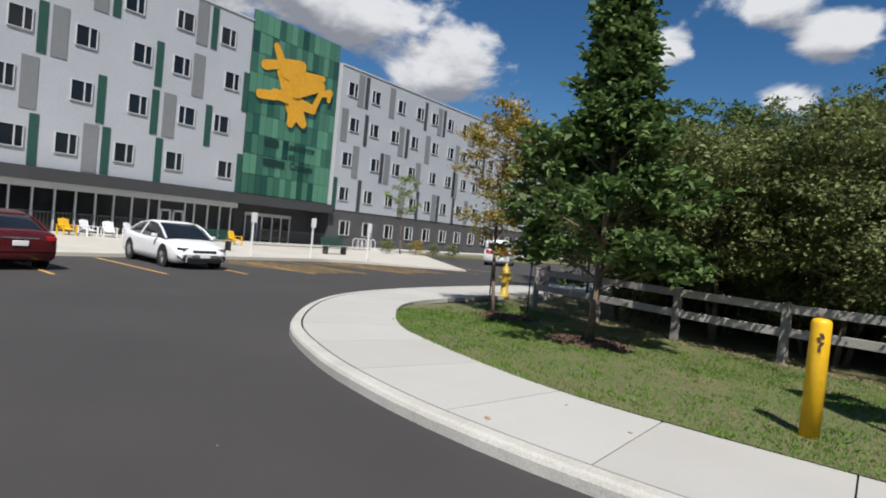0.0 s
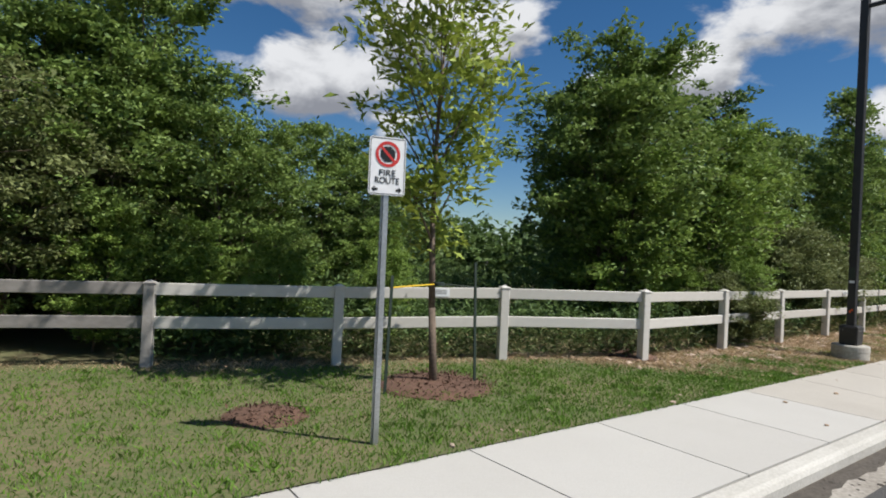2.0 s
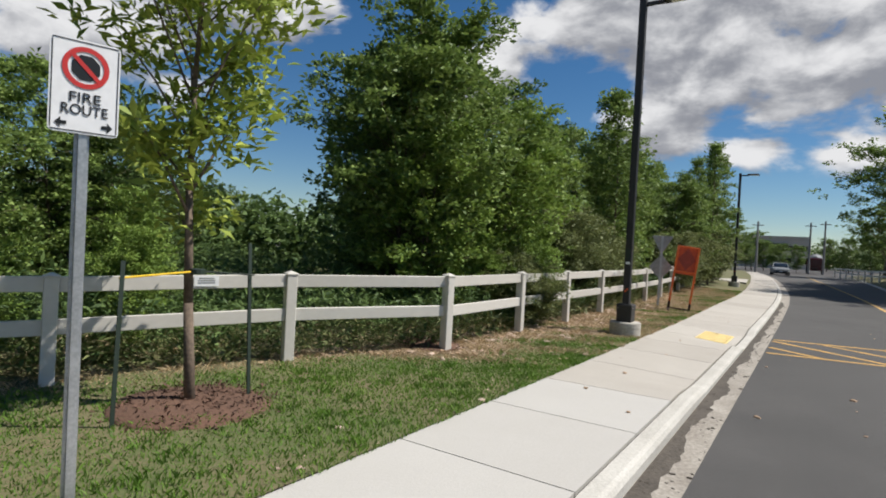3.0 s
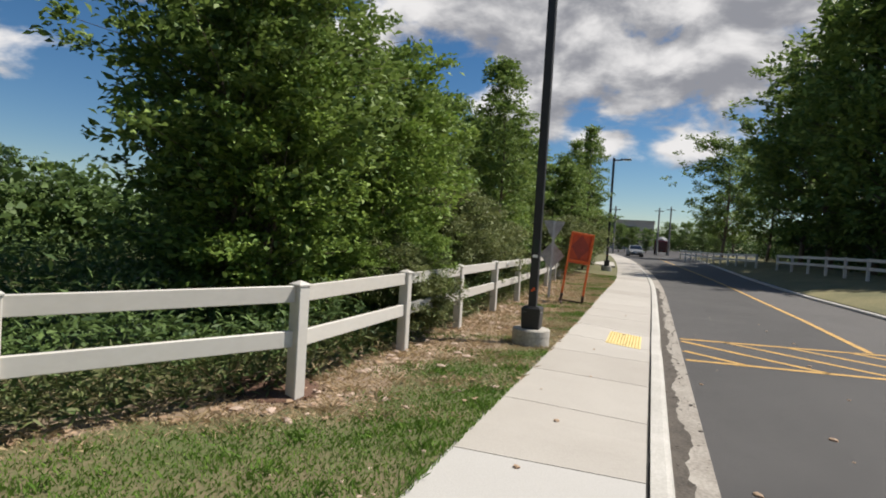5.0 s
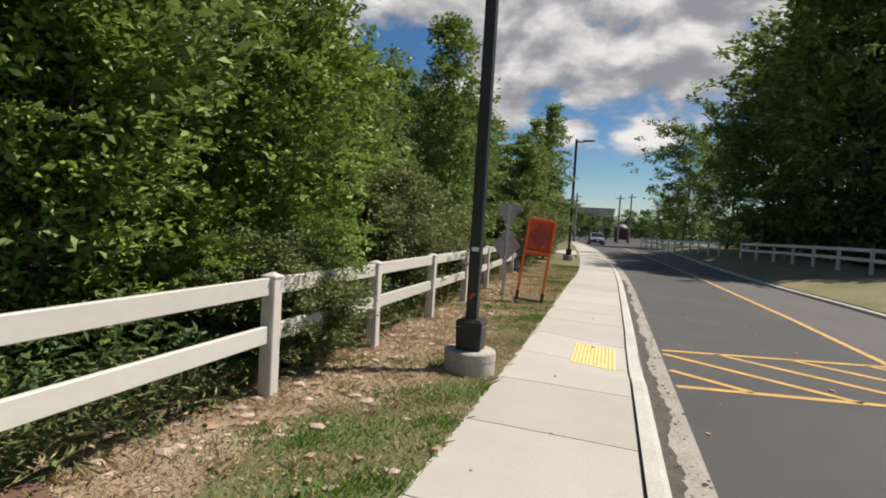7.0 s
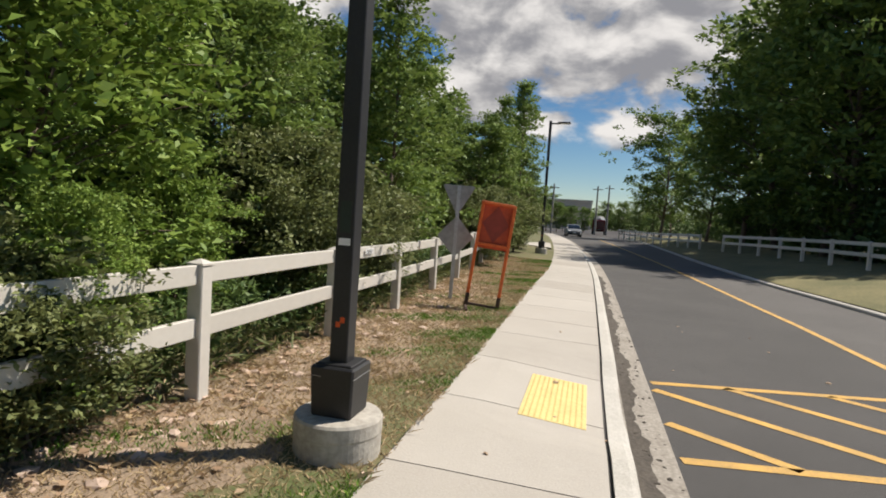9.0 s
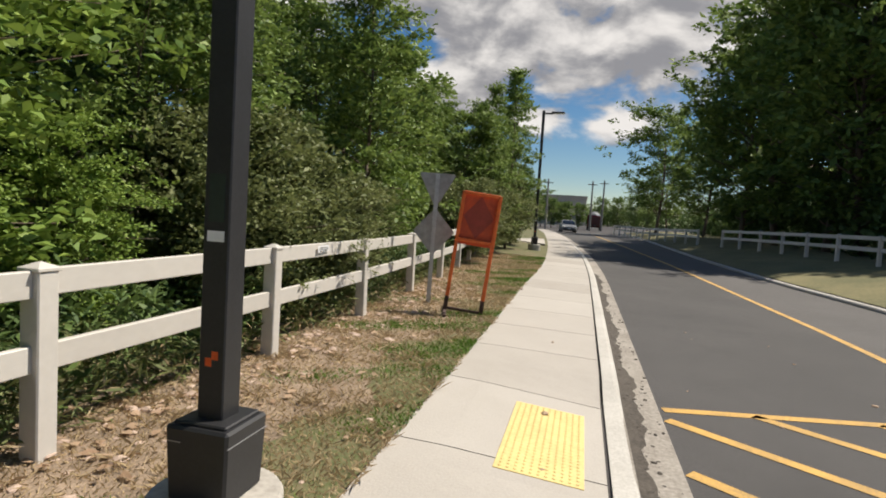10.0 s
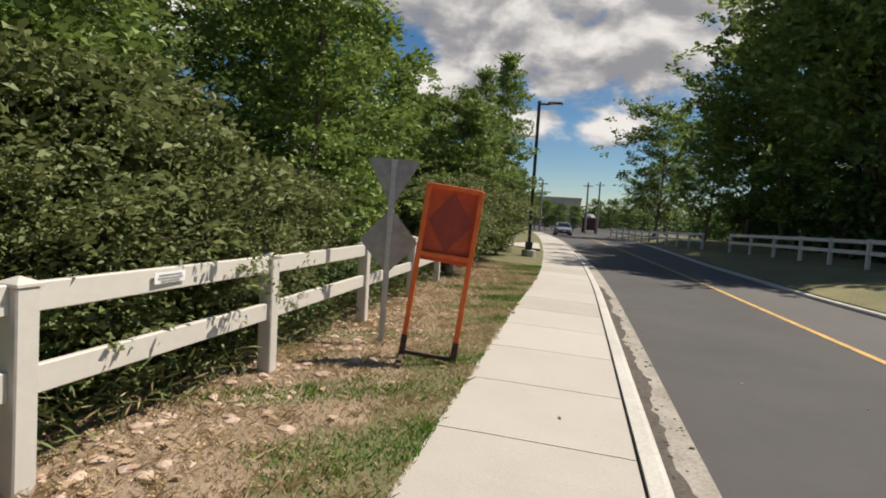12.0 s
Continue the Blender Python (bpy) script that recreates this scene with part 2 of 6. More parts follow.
def turf_z(x, y):
    bank = min(1, max(0, (y - 5.5) / 2.0))
    side = min(1, max(0, (x - 4) / 5))
    dip = 0.085 * min(1, max(0, (y - 8.5) / 2.5)) * min(1, max(0, (2.0 - x) / 3.0))
    return road_z(x, y) + 0.15 + bank * (-0.04 + 0.12 * side) - dip


# ---- large structure: ground, kerb, pavement ----
def strip(name, left, right, zl, zr, material, label, category, cut=1):
    """A ribbon of ground between two lines of equal length."""
    v, f = [], []
    for a, b in zip(left, right):
        for k in range(cut + 1):
            p = a + (b - a) * k / cut
            v.append((p[0], p[1], zl(p[0], p[1]) + (zr(p[0], p[1]) - zl(p[0], p[1])) * k / cut))
    w = cut + 1
    for i in range(len(left) - 1):
        for k in range(cut):
            f.append((i * w + k, i * w + k + 1, (i + 1) * w + k + 1, (i + 1) * w + k))
    ob = new(name, sheet(name, v, f, material))
    return tagged(ob, label, category, kind="structure")


KERB_LINE = curve_pts([(-9.6, 60), (-9.9, 34), (-10.2, 20), (-10.5, 14), (-10.2, 10.4), (-9.2, 8.0), (-7.3, 5.8), (-5.6, 4.72), (-4.0, 4.08), (-2.4, 3.77), (-0.5, 3.70), (3, 3.77), (9, 3.79), (16, 3.79), (24, 3.8),
                       (30, 3.86), (38, 4.15), (50, 4.95), (64, 6.2), (80, 8.2)])
TURF_LINE = curve_pts([(-7.4, 60), (-7.6, 34), (-7.9, 20), (-8.25, 13.3), (-8.3, 10.6), (-7.75, 9.0), (-6.2, 7.2), (-4.86, 6.43), (-3.66, 5.92), (-2.4, 5.58), (-0.9, 5.45), (3, 5.43), (9, 5.43), (16, 5.42), (24, 5.5),
                       (30, 5.5), (38, 5.8), (50, 6.6), (64, 7.85), (80, 9.85)])


def resample(line, n):
    d = np.concatenate([[0], np.cumsum(np.linalg.norm(np.diff(line, axis=0), axis=1))])
    u = np.linspace(0, d[-1], n)
    return np.stack([np.interp(u, d, line[:, 0]), np.interp(u, d, line[:, 1])], 1)


# the asphalt: one sheet out to the horizon
gx = np.concatenate([[-1500, -300, -120, -70], np.arange(-46, 100, 2.0), [110, 150, 300, 1500]])
gy = np.concatenate([[-1500, -300, -100, -50], np.arange(-30, 50, 4.0), [60, 100, 300, 1500]])
ground = new("road", sheet("road", [(x, y, road_z(x, y)) for x in gx for y in gy],
             [(i * len(gy) + j, (i + 1) * len(gy) + j, (i + 1) * len(gy) + j + 1, i * len(gy) + j + 1) for i in range(len(gx) - 1) for j in range(len(gy) - 1)], ASPHALT))
tagged(ground, "dark grey asphalt road and parking lot", "road", kind="structure")
def kerb_profile(line, name, label, side=1):
    """A rounded concrete kerb along a line, its face on the road side."""
    prof = [(0.0, -0.15), (0.0, 0.09), (0.02, 0.125), (0.055, 0.14), (0.165, 0.142), (0.165, -0.15)]
    rows = [shifted(line, side * d) for d, _ in prof]
    v, f = [], []
    for i in range(len(line)):
        for (d, z), r in zip(prof, rows):
            x, y = r[i]
            v.append((x, y, road_z(x, y) + (z * kerb_rise(x) if x > 5 and z > 0 else z)))
    k = len(prof)
    for i in range(len(line) - 1):
        for j in range(k - 1):
            f.append((i * k + j, (i + 1) * k + j, (i + 1) * k + j + 1, i * k + j + 1))
    ob = new(name, sheet(name, v, f, KERB, False))
    return tagged(ob, label, "kerb", kind="structure")


kerb_profile(KERB_LINE, "kerb", "pale concrete kerb along the road edge")
GUT = KERB_LINE[(KERB_LINE[:, 0] > 5.5)]
strip("gutter", shifted(GUT, 0.02), shifted(GUT, -0.33), lambda x, y: road_z(x, y) + 0.014, lambda x, y: road_z(x, y) + 0.009, DIRTY, "stained concrete gutter strip with grit", "gutter", 2)
N = 400
inner = resample(shifted(KERB_LINE, 0.195), N)
outer = resample(TURF_LINE, N)
strip("pavement_bed", resample(shifted(KERB_LINE, 0.16), N), outer, lambda x, y: walk_z(x, y) - 0.03, lambda x, y: walk_z(x, y) - 0.03, JOINT, "dark joint bed under the pavement slabs", "pavement", 8)

# woodland floor and verge
V1 = resample(TURF_LINE, N)
far_edge = resample(curve_pts([(40, 160), (20, 110), (10, 80), (4, 60), (0, 45), (0, 38), (4, 34), (10, 34), (20, 34), (30, 34), (45, 36), (64, 40), (90, 60)]), N)
strip("ground", V1, far_edge, turf_z, lambda x, y: turf_z(x, y) + 0.1, TURF, "grassy verge running into woodland floor", "ground", 24)


# pavement slabs, cut by joints
pavement = thing("pavement", pose(0, 0, 0), "pale concrete pavement slabs with tooled joints", "pavement", kind="structure")
fine_in, fine_out = resample(shifted(KERB_LINE, 0.195), 1500), resample(TURF_LINE, 1500)
zero = int(np.argmin(np.abs(fine_in[:, 0] + 1.5) + (fine_in[:, 1] > 6) * 99))
run = np.concatenate([[0], np.cumsum(np.linalg.norm(np.diff(fine_in, axis=0), axis=1))])
stops = np.arange(run[zero] % 1.51, run[-1], 1.51)
cuts = [int(np.searchsorted(run, s)) for s in stops]
pairs = [(c, int(np.argmin(np.linalg.norm(fine_out - fine_in[c], axis=1)))) for c in cuts if c < 1500]
for (i0, o0), (i1, o1) in zip(pairs, pairs[1:]):
    k, rows = 7, 5
    ins, outs = fine_in[np.linspace(i0, i1, k).astype(int)], fine_out[np.linspace(o0, o1, k).astype(int)]
    bm = bmesh.new()
    grid = []
    for a, b, u in zip(ins, outs, np.linspace(0, 1, k)):
        if u in (0.0, 1.0):
            other = (ins[1], outs[1]) if u == 0 else (ins[-2], outs[-2])
            a = a + (other[0] - a) / np.linalg.norm(other[0] - a) * 0.007
            b = b + (other[1] - b) / (np.linalg.norm(other[1] - b) + 1e-6) * 0.007
        grid.append([bm.verts.new((*(a + (b - a) * v), walk_z(*(a + (b - a) * v)))) for v in np.linspace(0, 1, rows)])
    for ga, gb in zip(grid, grid[1:]):
        for j in range(rows - 1):
            bm.faces.new((ga[j], gb[j], gb[j + 1], ga[j + 1]))
    border = [e for e in bm.edges if len(e.link_faces) == 1]
    skirt = bmesh.ops.extrude_edge_only(bm, edges=border)["geom"]
    bmesh.ops.translate(bm, vec=(0, 0, -0.10), verts=[g for g in skirt if isinstance(g, bmesh.types.BMVert)])
    bmesh.ops.recalc_face_normals(bm, faces=bm.faces)
    part("slab", bm, OLD_CONCRETE if ins[0][0] > 8.6 else CONCRETE, pavement)

bm = bmesh.new()
solid(bm, [(41.5, 6.15), (49.0, 6.7), (50.0, 9.0), (52.0, 14.0), (47.5, 14.0), (45.0, 9.0)], -0.3, turf_z(45, 8) + 0.02)
setting("driveway", bm, OLD_CONCRETE, "pale concrete side path leaving the pavement", "pavement")

# tactile plate with its domes
bm = bmesh.new()
plate = thing("tactile_plate", pose(15.72, 4.42, walk_z(15.72, 4.42) + 0.002, 5.2, 0, 0), "yellow tactile warning plate set in the pavement", "tactile plate")
box(bm, (0, 0, 0.002), (1.36, 0.58, 0.012), 0, 0.002)
for i in range(26):
    for j in range(11):
        v = bmesh.ops.create_cone(bm, cap_ends=True, segments=6, radius1=0.013, radius2=0.008, depth=0.006)["verts"]
        bmesh.ops.translate(bm, vec=(-0.64 + i * 0.0512, -0.25 + j * 0.05, 0.011), verts=v)
part("plate", bm, TACTILE, plate)


# ---- road paint ----
def stripe(group, a, b, width, material=YELLOW, label="worn yellow painted line on the asphalt", steps=1):
    a, b = np.array(a, float), np.array(b, float)
    s = np.array([-(b - a)[1], (b - a)[0]]) / np.linalg.norm(b - a) * width / 2
    v, f = [], []
    for k in range(steps + 1):
        p = a + (b - a) * k / steps
        for q in (p - s, p + s):
            v.append((q[0], q[1], road_z(*q) + 0.009))
    for k in range(steps):
        f.append((2 * k, 2 * k + 2, 2 * k + 3, 2 * k + 1))
    ob = new("line", sheet("line", v, f, material, False))
    ob.parent = group
    return ob


crossing = thing("road_marking", pose(0, 0, 0), "yellow hatched crossing painted on the asphalt", "road marking", kind="structure")
near_x, far_x = (lambda y: 14.80 + 0.16 * (3.43 - y)), (lambda y: 17.0 + 0.22 * (3.43 - y))
stripe(crossing, (near_x(3.42), 3.42), (near_x(-3.3), -3.3), 0.12)
stripe(crossing, (far_x(3.42), 3.42), (far_x(-3.3), -3.3), 0.12)
for k in range(9):
    x0 = 15.65 + 1.08 * k
    ys = np.linspace(3.42, -3.3, 200)
    xs = x0 - 0.77 * (3.43 - ys)
    ok = [(x, y) for x, y in zip(xs, ys) if near_x(y) < x < far_x(y)]
    if len(ok) > 4:
        stripe(crossing, ok[0], ok[-1], 0.12)
centre = thing("road_marking", pose(0, 0, 0), "yellow centre line painted along the road", "road marking", kind="structure")
mid = curve_pts([(17.9, 0.0), (22.7, 0.06), (26, 0.2), (36.6, 0.65), (50, 1.5), (64, 2.5), (76, 3.4)], 2)
for a, b in zip(mid, mid[1:]):
    stripe(centre, a, b, 0.13)
bays = thing("road_marking", pose(0, 0, 0), "yellow parking bay lines painted on the lot", "road marking", kind="structure")
for k in range(-4, 8):
    y = 8.0 + 2.65 * k - (0.1 if k % 2 else 0)
    stripe(bays, (-15.4, y), (-20.8, y + 0.3), 0.12)
for k in range(5):
    stripe(bays, (-15.6, 13.5 + 0.62 * k), (-20.6, 12.2 + 0.62 * k), 0.12)
    stripe(bays, (-15.6, 18.5 + 0.62 * k), (-20.6, 17.2 + 0.62 * k), 0.12)

# ---- far side of the road: kerb and rising bank ----
FAR_FENCE = curve_pts([(90, 5.2), (76, 2.6), (64, 0.7), (50, -1.3), (38, -2.9), (30, -3.75), (24, -3.85)], 0.8)
RIGHT = curve_pts([(90, -0.6), (76, -1.1), (64, -1.3), (50, -1.4), (42, -1.46), (32.3, -1.83), (27.9, -2.25), (24, -2.6), (14, -3.2), (-2, -3.7), (-6, -4.6), (-8, -8), (-8.4, -20)], 0.8)
kerb_profile(RIGHT, "kerb", "pale concrete kerb of the far road side")
bank_out = np.stack([np.interp(np.linspace(0, 1, len(RIGHT)), [0, 0.55, 0.9, 1], [110, 30, 0, -6]), np.interp(np.linspace(0, 1, len(RIGHT)), [0, 0.55, 0.9, 1], [-34, -36, -36, -34])], 1)


def bank_z(x, y):
    edge = float(np.interp(x, RIGHT[:len(RIGHT) // 2 + 20][::-1, 0], RIGHT[:len(RIGHT) // 2 + 20][::-1, 1]))
    return road_z(x, y) + 0.13 + 0.55 * min(1, max(0, (edge - 0.2 - y) / 4))


strip("verge", shifted(RIGHT, 0.16), bank_out, bank_z, bank_z, BANK, "dry grass bank under trees across the road", "ground", 40)
lane = np.arange(3.0, 84, 1.0)
ny = np.interp(lane, GUT[:, 0], GUT[:, 1]) - 0.30
ry = np.interp(lane, RIGHT[::-1, 0][-len(RIGHT) + 30:], RIGHT[::-1, 1][-len(RIGHT) + 30:]) - 0.02
PALE = paint("bleached asphalt", (0.105, 0.099, 0.094), (0.078, 0.074, 0.070), 0.9, 140, 0.5, 0.5)
far_lane = np.arange(17.9, 84, 1.0)
cy, fy = np.interp(far_lane, mid[:, 0], mid[:, 1]), np.interp(far_lane, RIGHT[::-1, 0][-len(RIGHT) + 30:], RIGHT[::-1, 1][-len(RIGHT) + 30:]) - 0.02
strip("road_lane", np.stack([far_lane, cy], 1), np.stack([far_lane, fy], 1), lambda x, y: road_z(x, y) + 0.0065, lambda x, y: road_z(x, y) + 0.0065, PALE, "paler bleached asphalt of the far lane", "road", 3)
strip("road_surface", np.stack([lane, ny], 1), np.stack([lane, ry], 1), lambda x, y: road_z(x, y) + 0.004, lambda x, y: road_z(x, y) + 0.004, ROAD, "worn grey asphalt of the older road", "road", 3)


# ---- planting tools ----
def leaves(points, size, rng, outward=None, aspect=0.5, droop=0.25):
    """Folded leaf blades at the points, each of its own turn and size."""
    n = len(points)
    d = rng.normal(size=(n, 3))
    d[:, 2] = d[:, 2] * 0.55 - droop
    if outward is not None:
        d += 0.9 * outward
    d /= np.linalg.norm(d, axis=1)[:, None]
    s = np.cross(d, rng.normal(size=(n, 3)) * 0.6 + np.array([0, 0, 1.0]))
    s /= np.linalg.norm(s, axis=1)[:, None] + 1e-6
    up = np.cross(s, d)
    ln = (size * rng.uniform(0.65, 1.35, n))[:, None]
    wd = ln * aspect
    tip, mid = points + d * ln, points + d * ln * 0.5
    fold = up * wd * 0.35
    return np.stack([points, mid + s * wd * 0.5 + fold, tip, mid - s * wd * 0.5 + fold], 1)


def grow(height, radius, base, limbs, sprays, per, size, seed, shape="round", spread=0.26, lift=0.45, trunk=0.06, stems=1):
    """A tree's wood, as tube ends, and its leaf points with outward ways."""
    rng = np.random.default_rng(seed)
    wood, pts, ways = [], [], []
    for st in range(stems):
        a0 = rng.uniform(0, 6.28)
        lean = (0.0 if stems == 1 else 0.45 * radius) * np.array([math.cos(a0 + st * 2.4), math.sin(a0 + st * 2.4)])
        top = np.array([lean[0], lean[1], height * (1 if st == 0 else rng.uniform(0.7, 0.95))])
        foot = np.array([lean[0] * 0.12, lean[1] * 0.12, -0.1])
        bend = np.array([*rng.normal(0, 0.06 * radius, 2), 0])
        mids = [foot + (top - foot) * u + bend * math.sin(3.1 * u) for u in np.linspace(0, 1, 6)]
        for i in range(5):
            wood.append((mids[i], mids[i + 1], trunk * (1 - i / 5.6), trunk * (1 - (i + 1) / 5.6), 8))
        for k in range(limbs):
            u = (k + rng.uniform(0, 1)) / limbs
            z = base + (height - base) * u ** 0.9
            w = z / height
            start = foot + (top - foot) * w + bend * math.sin(3.1 * w)
            if shape == "cone":
                reach = radius * (1.08 - u) ** 0.75
            elif shape == "leader":
                reach = radius * float(np.interp(u, [0, 0.10, 0.24, 0.38, 0.48, 0.62, 1], [0.95, 0.95, 0.66, 0.38, 0.22, 0.15, 0.05]))
            elif shape == "vase":
                reach = radius * (0.35 + 0.65 * u) * (1 if u < 0.85 else 0.75)
            else:
                reach = radius * (math.sin(math.pi * (0.16 + 0.80 * u))) ** 0.7
            reach *= rng.uniform(0.6, 1.22)
            az = k * 2.39996 + rng.uniform(-0.5, 0.5) + st
            rise = lift * rng.uniform(0.4, 1.4) * (1.5 if u > 0.75 else 1)
            way = np.array([math.cos(az), math.sin(az), rise])
            end = start + way * reach
            elbow = start + (end - start) * 0.5 + np.array([0, 0, 0.10 * reach])
            wood.append((start, elbow, trunk * 0.30 * (1.15 - u), trunk * 0.2 * (1.15 - u), 5))
            wood.append((elbow, end, trunk * 0.2 * (1.15 - u), 0.004, 4))
            for s in range(sprays):
                f = rng.uniform(0.28, 1.05) ** 0.8
                c = start + (end - start) * f + np.array([0, 0, 0.10 * reach * math.sin(3.14 * f)])
                off = rng.normal(size=3) * spread * (0.4 + 0.25 * reach)
                off[2] *= 0.7
                c = c + off
                g = rng.normal(size=(per, 3)) * spread * np.array([0.56, 0.56, 0.26])
                pts.append(c + g)
                o = np.repeat((way / np.linalg.norm(way))[None], per, 0)
                ways.append(o)
    pts, ways = np.concatenate(pts), np.concatenate(ways)
    keep = pts[:, 2] > 0.12
    return wood, pts[keep], ways[keep], rng


def tree(name, label, category, m, leaf, height, radius, base, limbs, sprays, per, size, seed, bark=None, aspect=0.5, group="", **more):
    wood, pts, ways, rng = grow(height, radius, base, limbs, sprays, per, size, seed, **more)
    t = thing(name, m, label, category, group)
    bm = bmesh.new()
    for a, b, r1, r2, k in wood:
        tube(bm, a, b, r1, max(r2, 0.003), k)
    part("trunk", bm, bark or BARK, t, smooth=True)
    crown = new("crown", quads("crown", leaves(pts, size, rng, ways, aspect), leaf))
    crown.parent = t
    return t


def at(x, y, z=None, turn=0.0, size=1.0):
    return Matrix.Translation((x, y, turf_z(x, y) if z is None else z)) @ Matrix.Rotation(turn, 4, "Z") @ Matrix.Diagonal((size, size, size, 1))


# woodland: some grown kinds, then copies with their own turn and size
KINDS = [
    tree("tree", "young broadleaf tree with mid green leaves in the wood", "tree", at(12.5, 10.0, turn=0.4, size=0.84), LEAF_MID, 7.0, 2.4, 0.5, 44, 7, 30, 0.15, 1, group="woodland trees", stems=2),
    tree("tree", "young broadleaf tree with dark green leaves in the wood", "tree", at(-2.4, 14.3, size=0.7), LEAF_DARK, 7.2, 2.6, 0.6, 44, 7, 30, 0.155, 2, group="woodland trees", stems=2),
    tree("tree", "slender green tree with upright boughs in the wood", "tree", at(14.0, 10.8, size=0.8), LEAF_MID, 8.0, 2.0, 0.6, 48, 7, 28, 0.15, 3, group="woodland trees", shape="cone", lift=0.3),
    tree("tree", "bushy olive green tree with small leaves in the wood", "tree", at(-0.8, 12.9, size=0.78), LEAF_OLIVE, 5.6, 2.5, 0.3, 36, 7, 38, 0.09, 4, group="woodland trees", stems=3),
    tree("tree", "leafy tree with bright lime green sprays in the wood", "tree", at(13.6, 8.8, size=0.74), LEAF_LIME, 5.6, 1.9, 0.4, 40, 7, 27, 0.145, 5, group="woodland trees", stems=2),
    tree("tree", "low spreading tree overhanging the old fence", "tree", at(-2.3, 12.7), LEAF_OLIVE, 4.3, 2.3, 1.15, 36, 7, 36, 0.105, 8, group="woodland trees", stems=2, lift=0.2),
    tree("tree", "broadleaf tree standing deeper in the wood", "tree", at(32.0, 11.2, turn=3.2, size=0.9), LEAF_MID, 7.1, 2.6, 0.5, 44, 7, 26, 0.2, 6, group="woodland trees"),
    tree("tree", "dark broadleaf tree standing deeper in the wood", "tree", at(41.0, 12.6, turn=0.7, size=0.94), LEAF_DARK, 7.1, 2.7, 0.5, 44, 7, 26, 0.2, 7, group="woodland trees"),
    tree("tree", "slender upright young tree beside the pavement", "tree", at(35.8, 7.5, turn=1.0), LEAF_MID, 7.4, 1.25, 0.7, 40, 6, 18, 0.15, 10, group="woodland trees", shape="cone", lift=0.75, spread=0.22),
    tree("shrub", "rounded olive green shrub behind the fence", "shrub", at(18.4, 9.3), LEAF_OLIVE, 2.1, 1.25, 0.15, 30, 7, 32, 0.085, 9, group="fence shrubs", stems=3, spread=0.2, trunk=0.025),
]
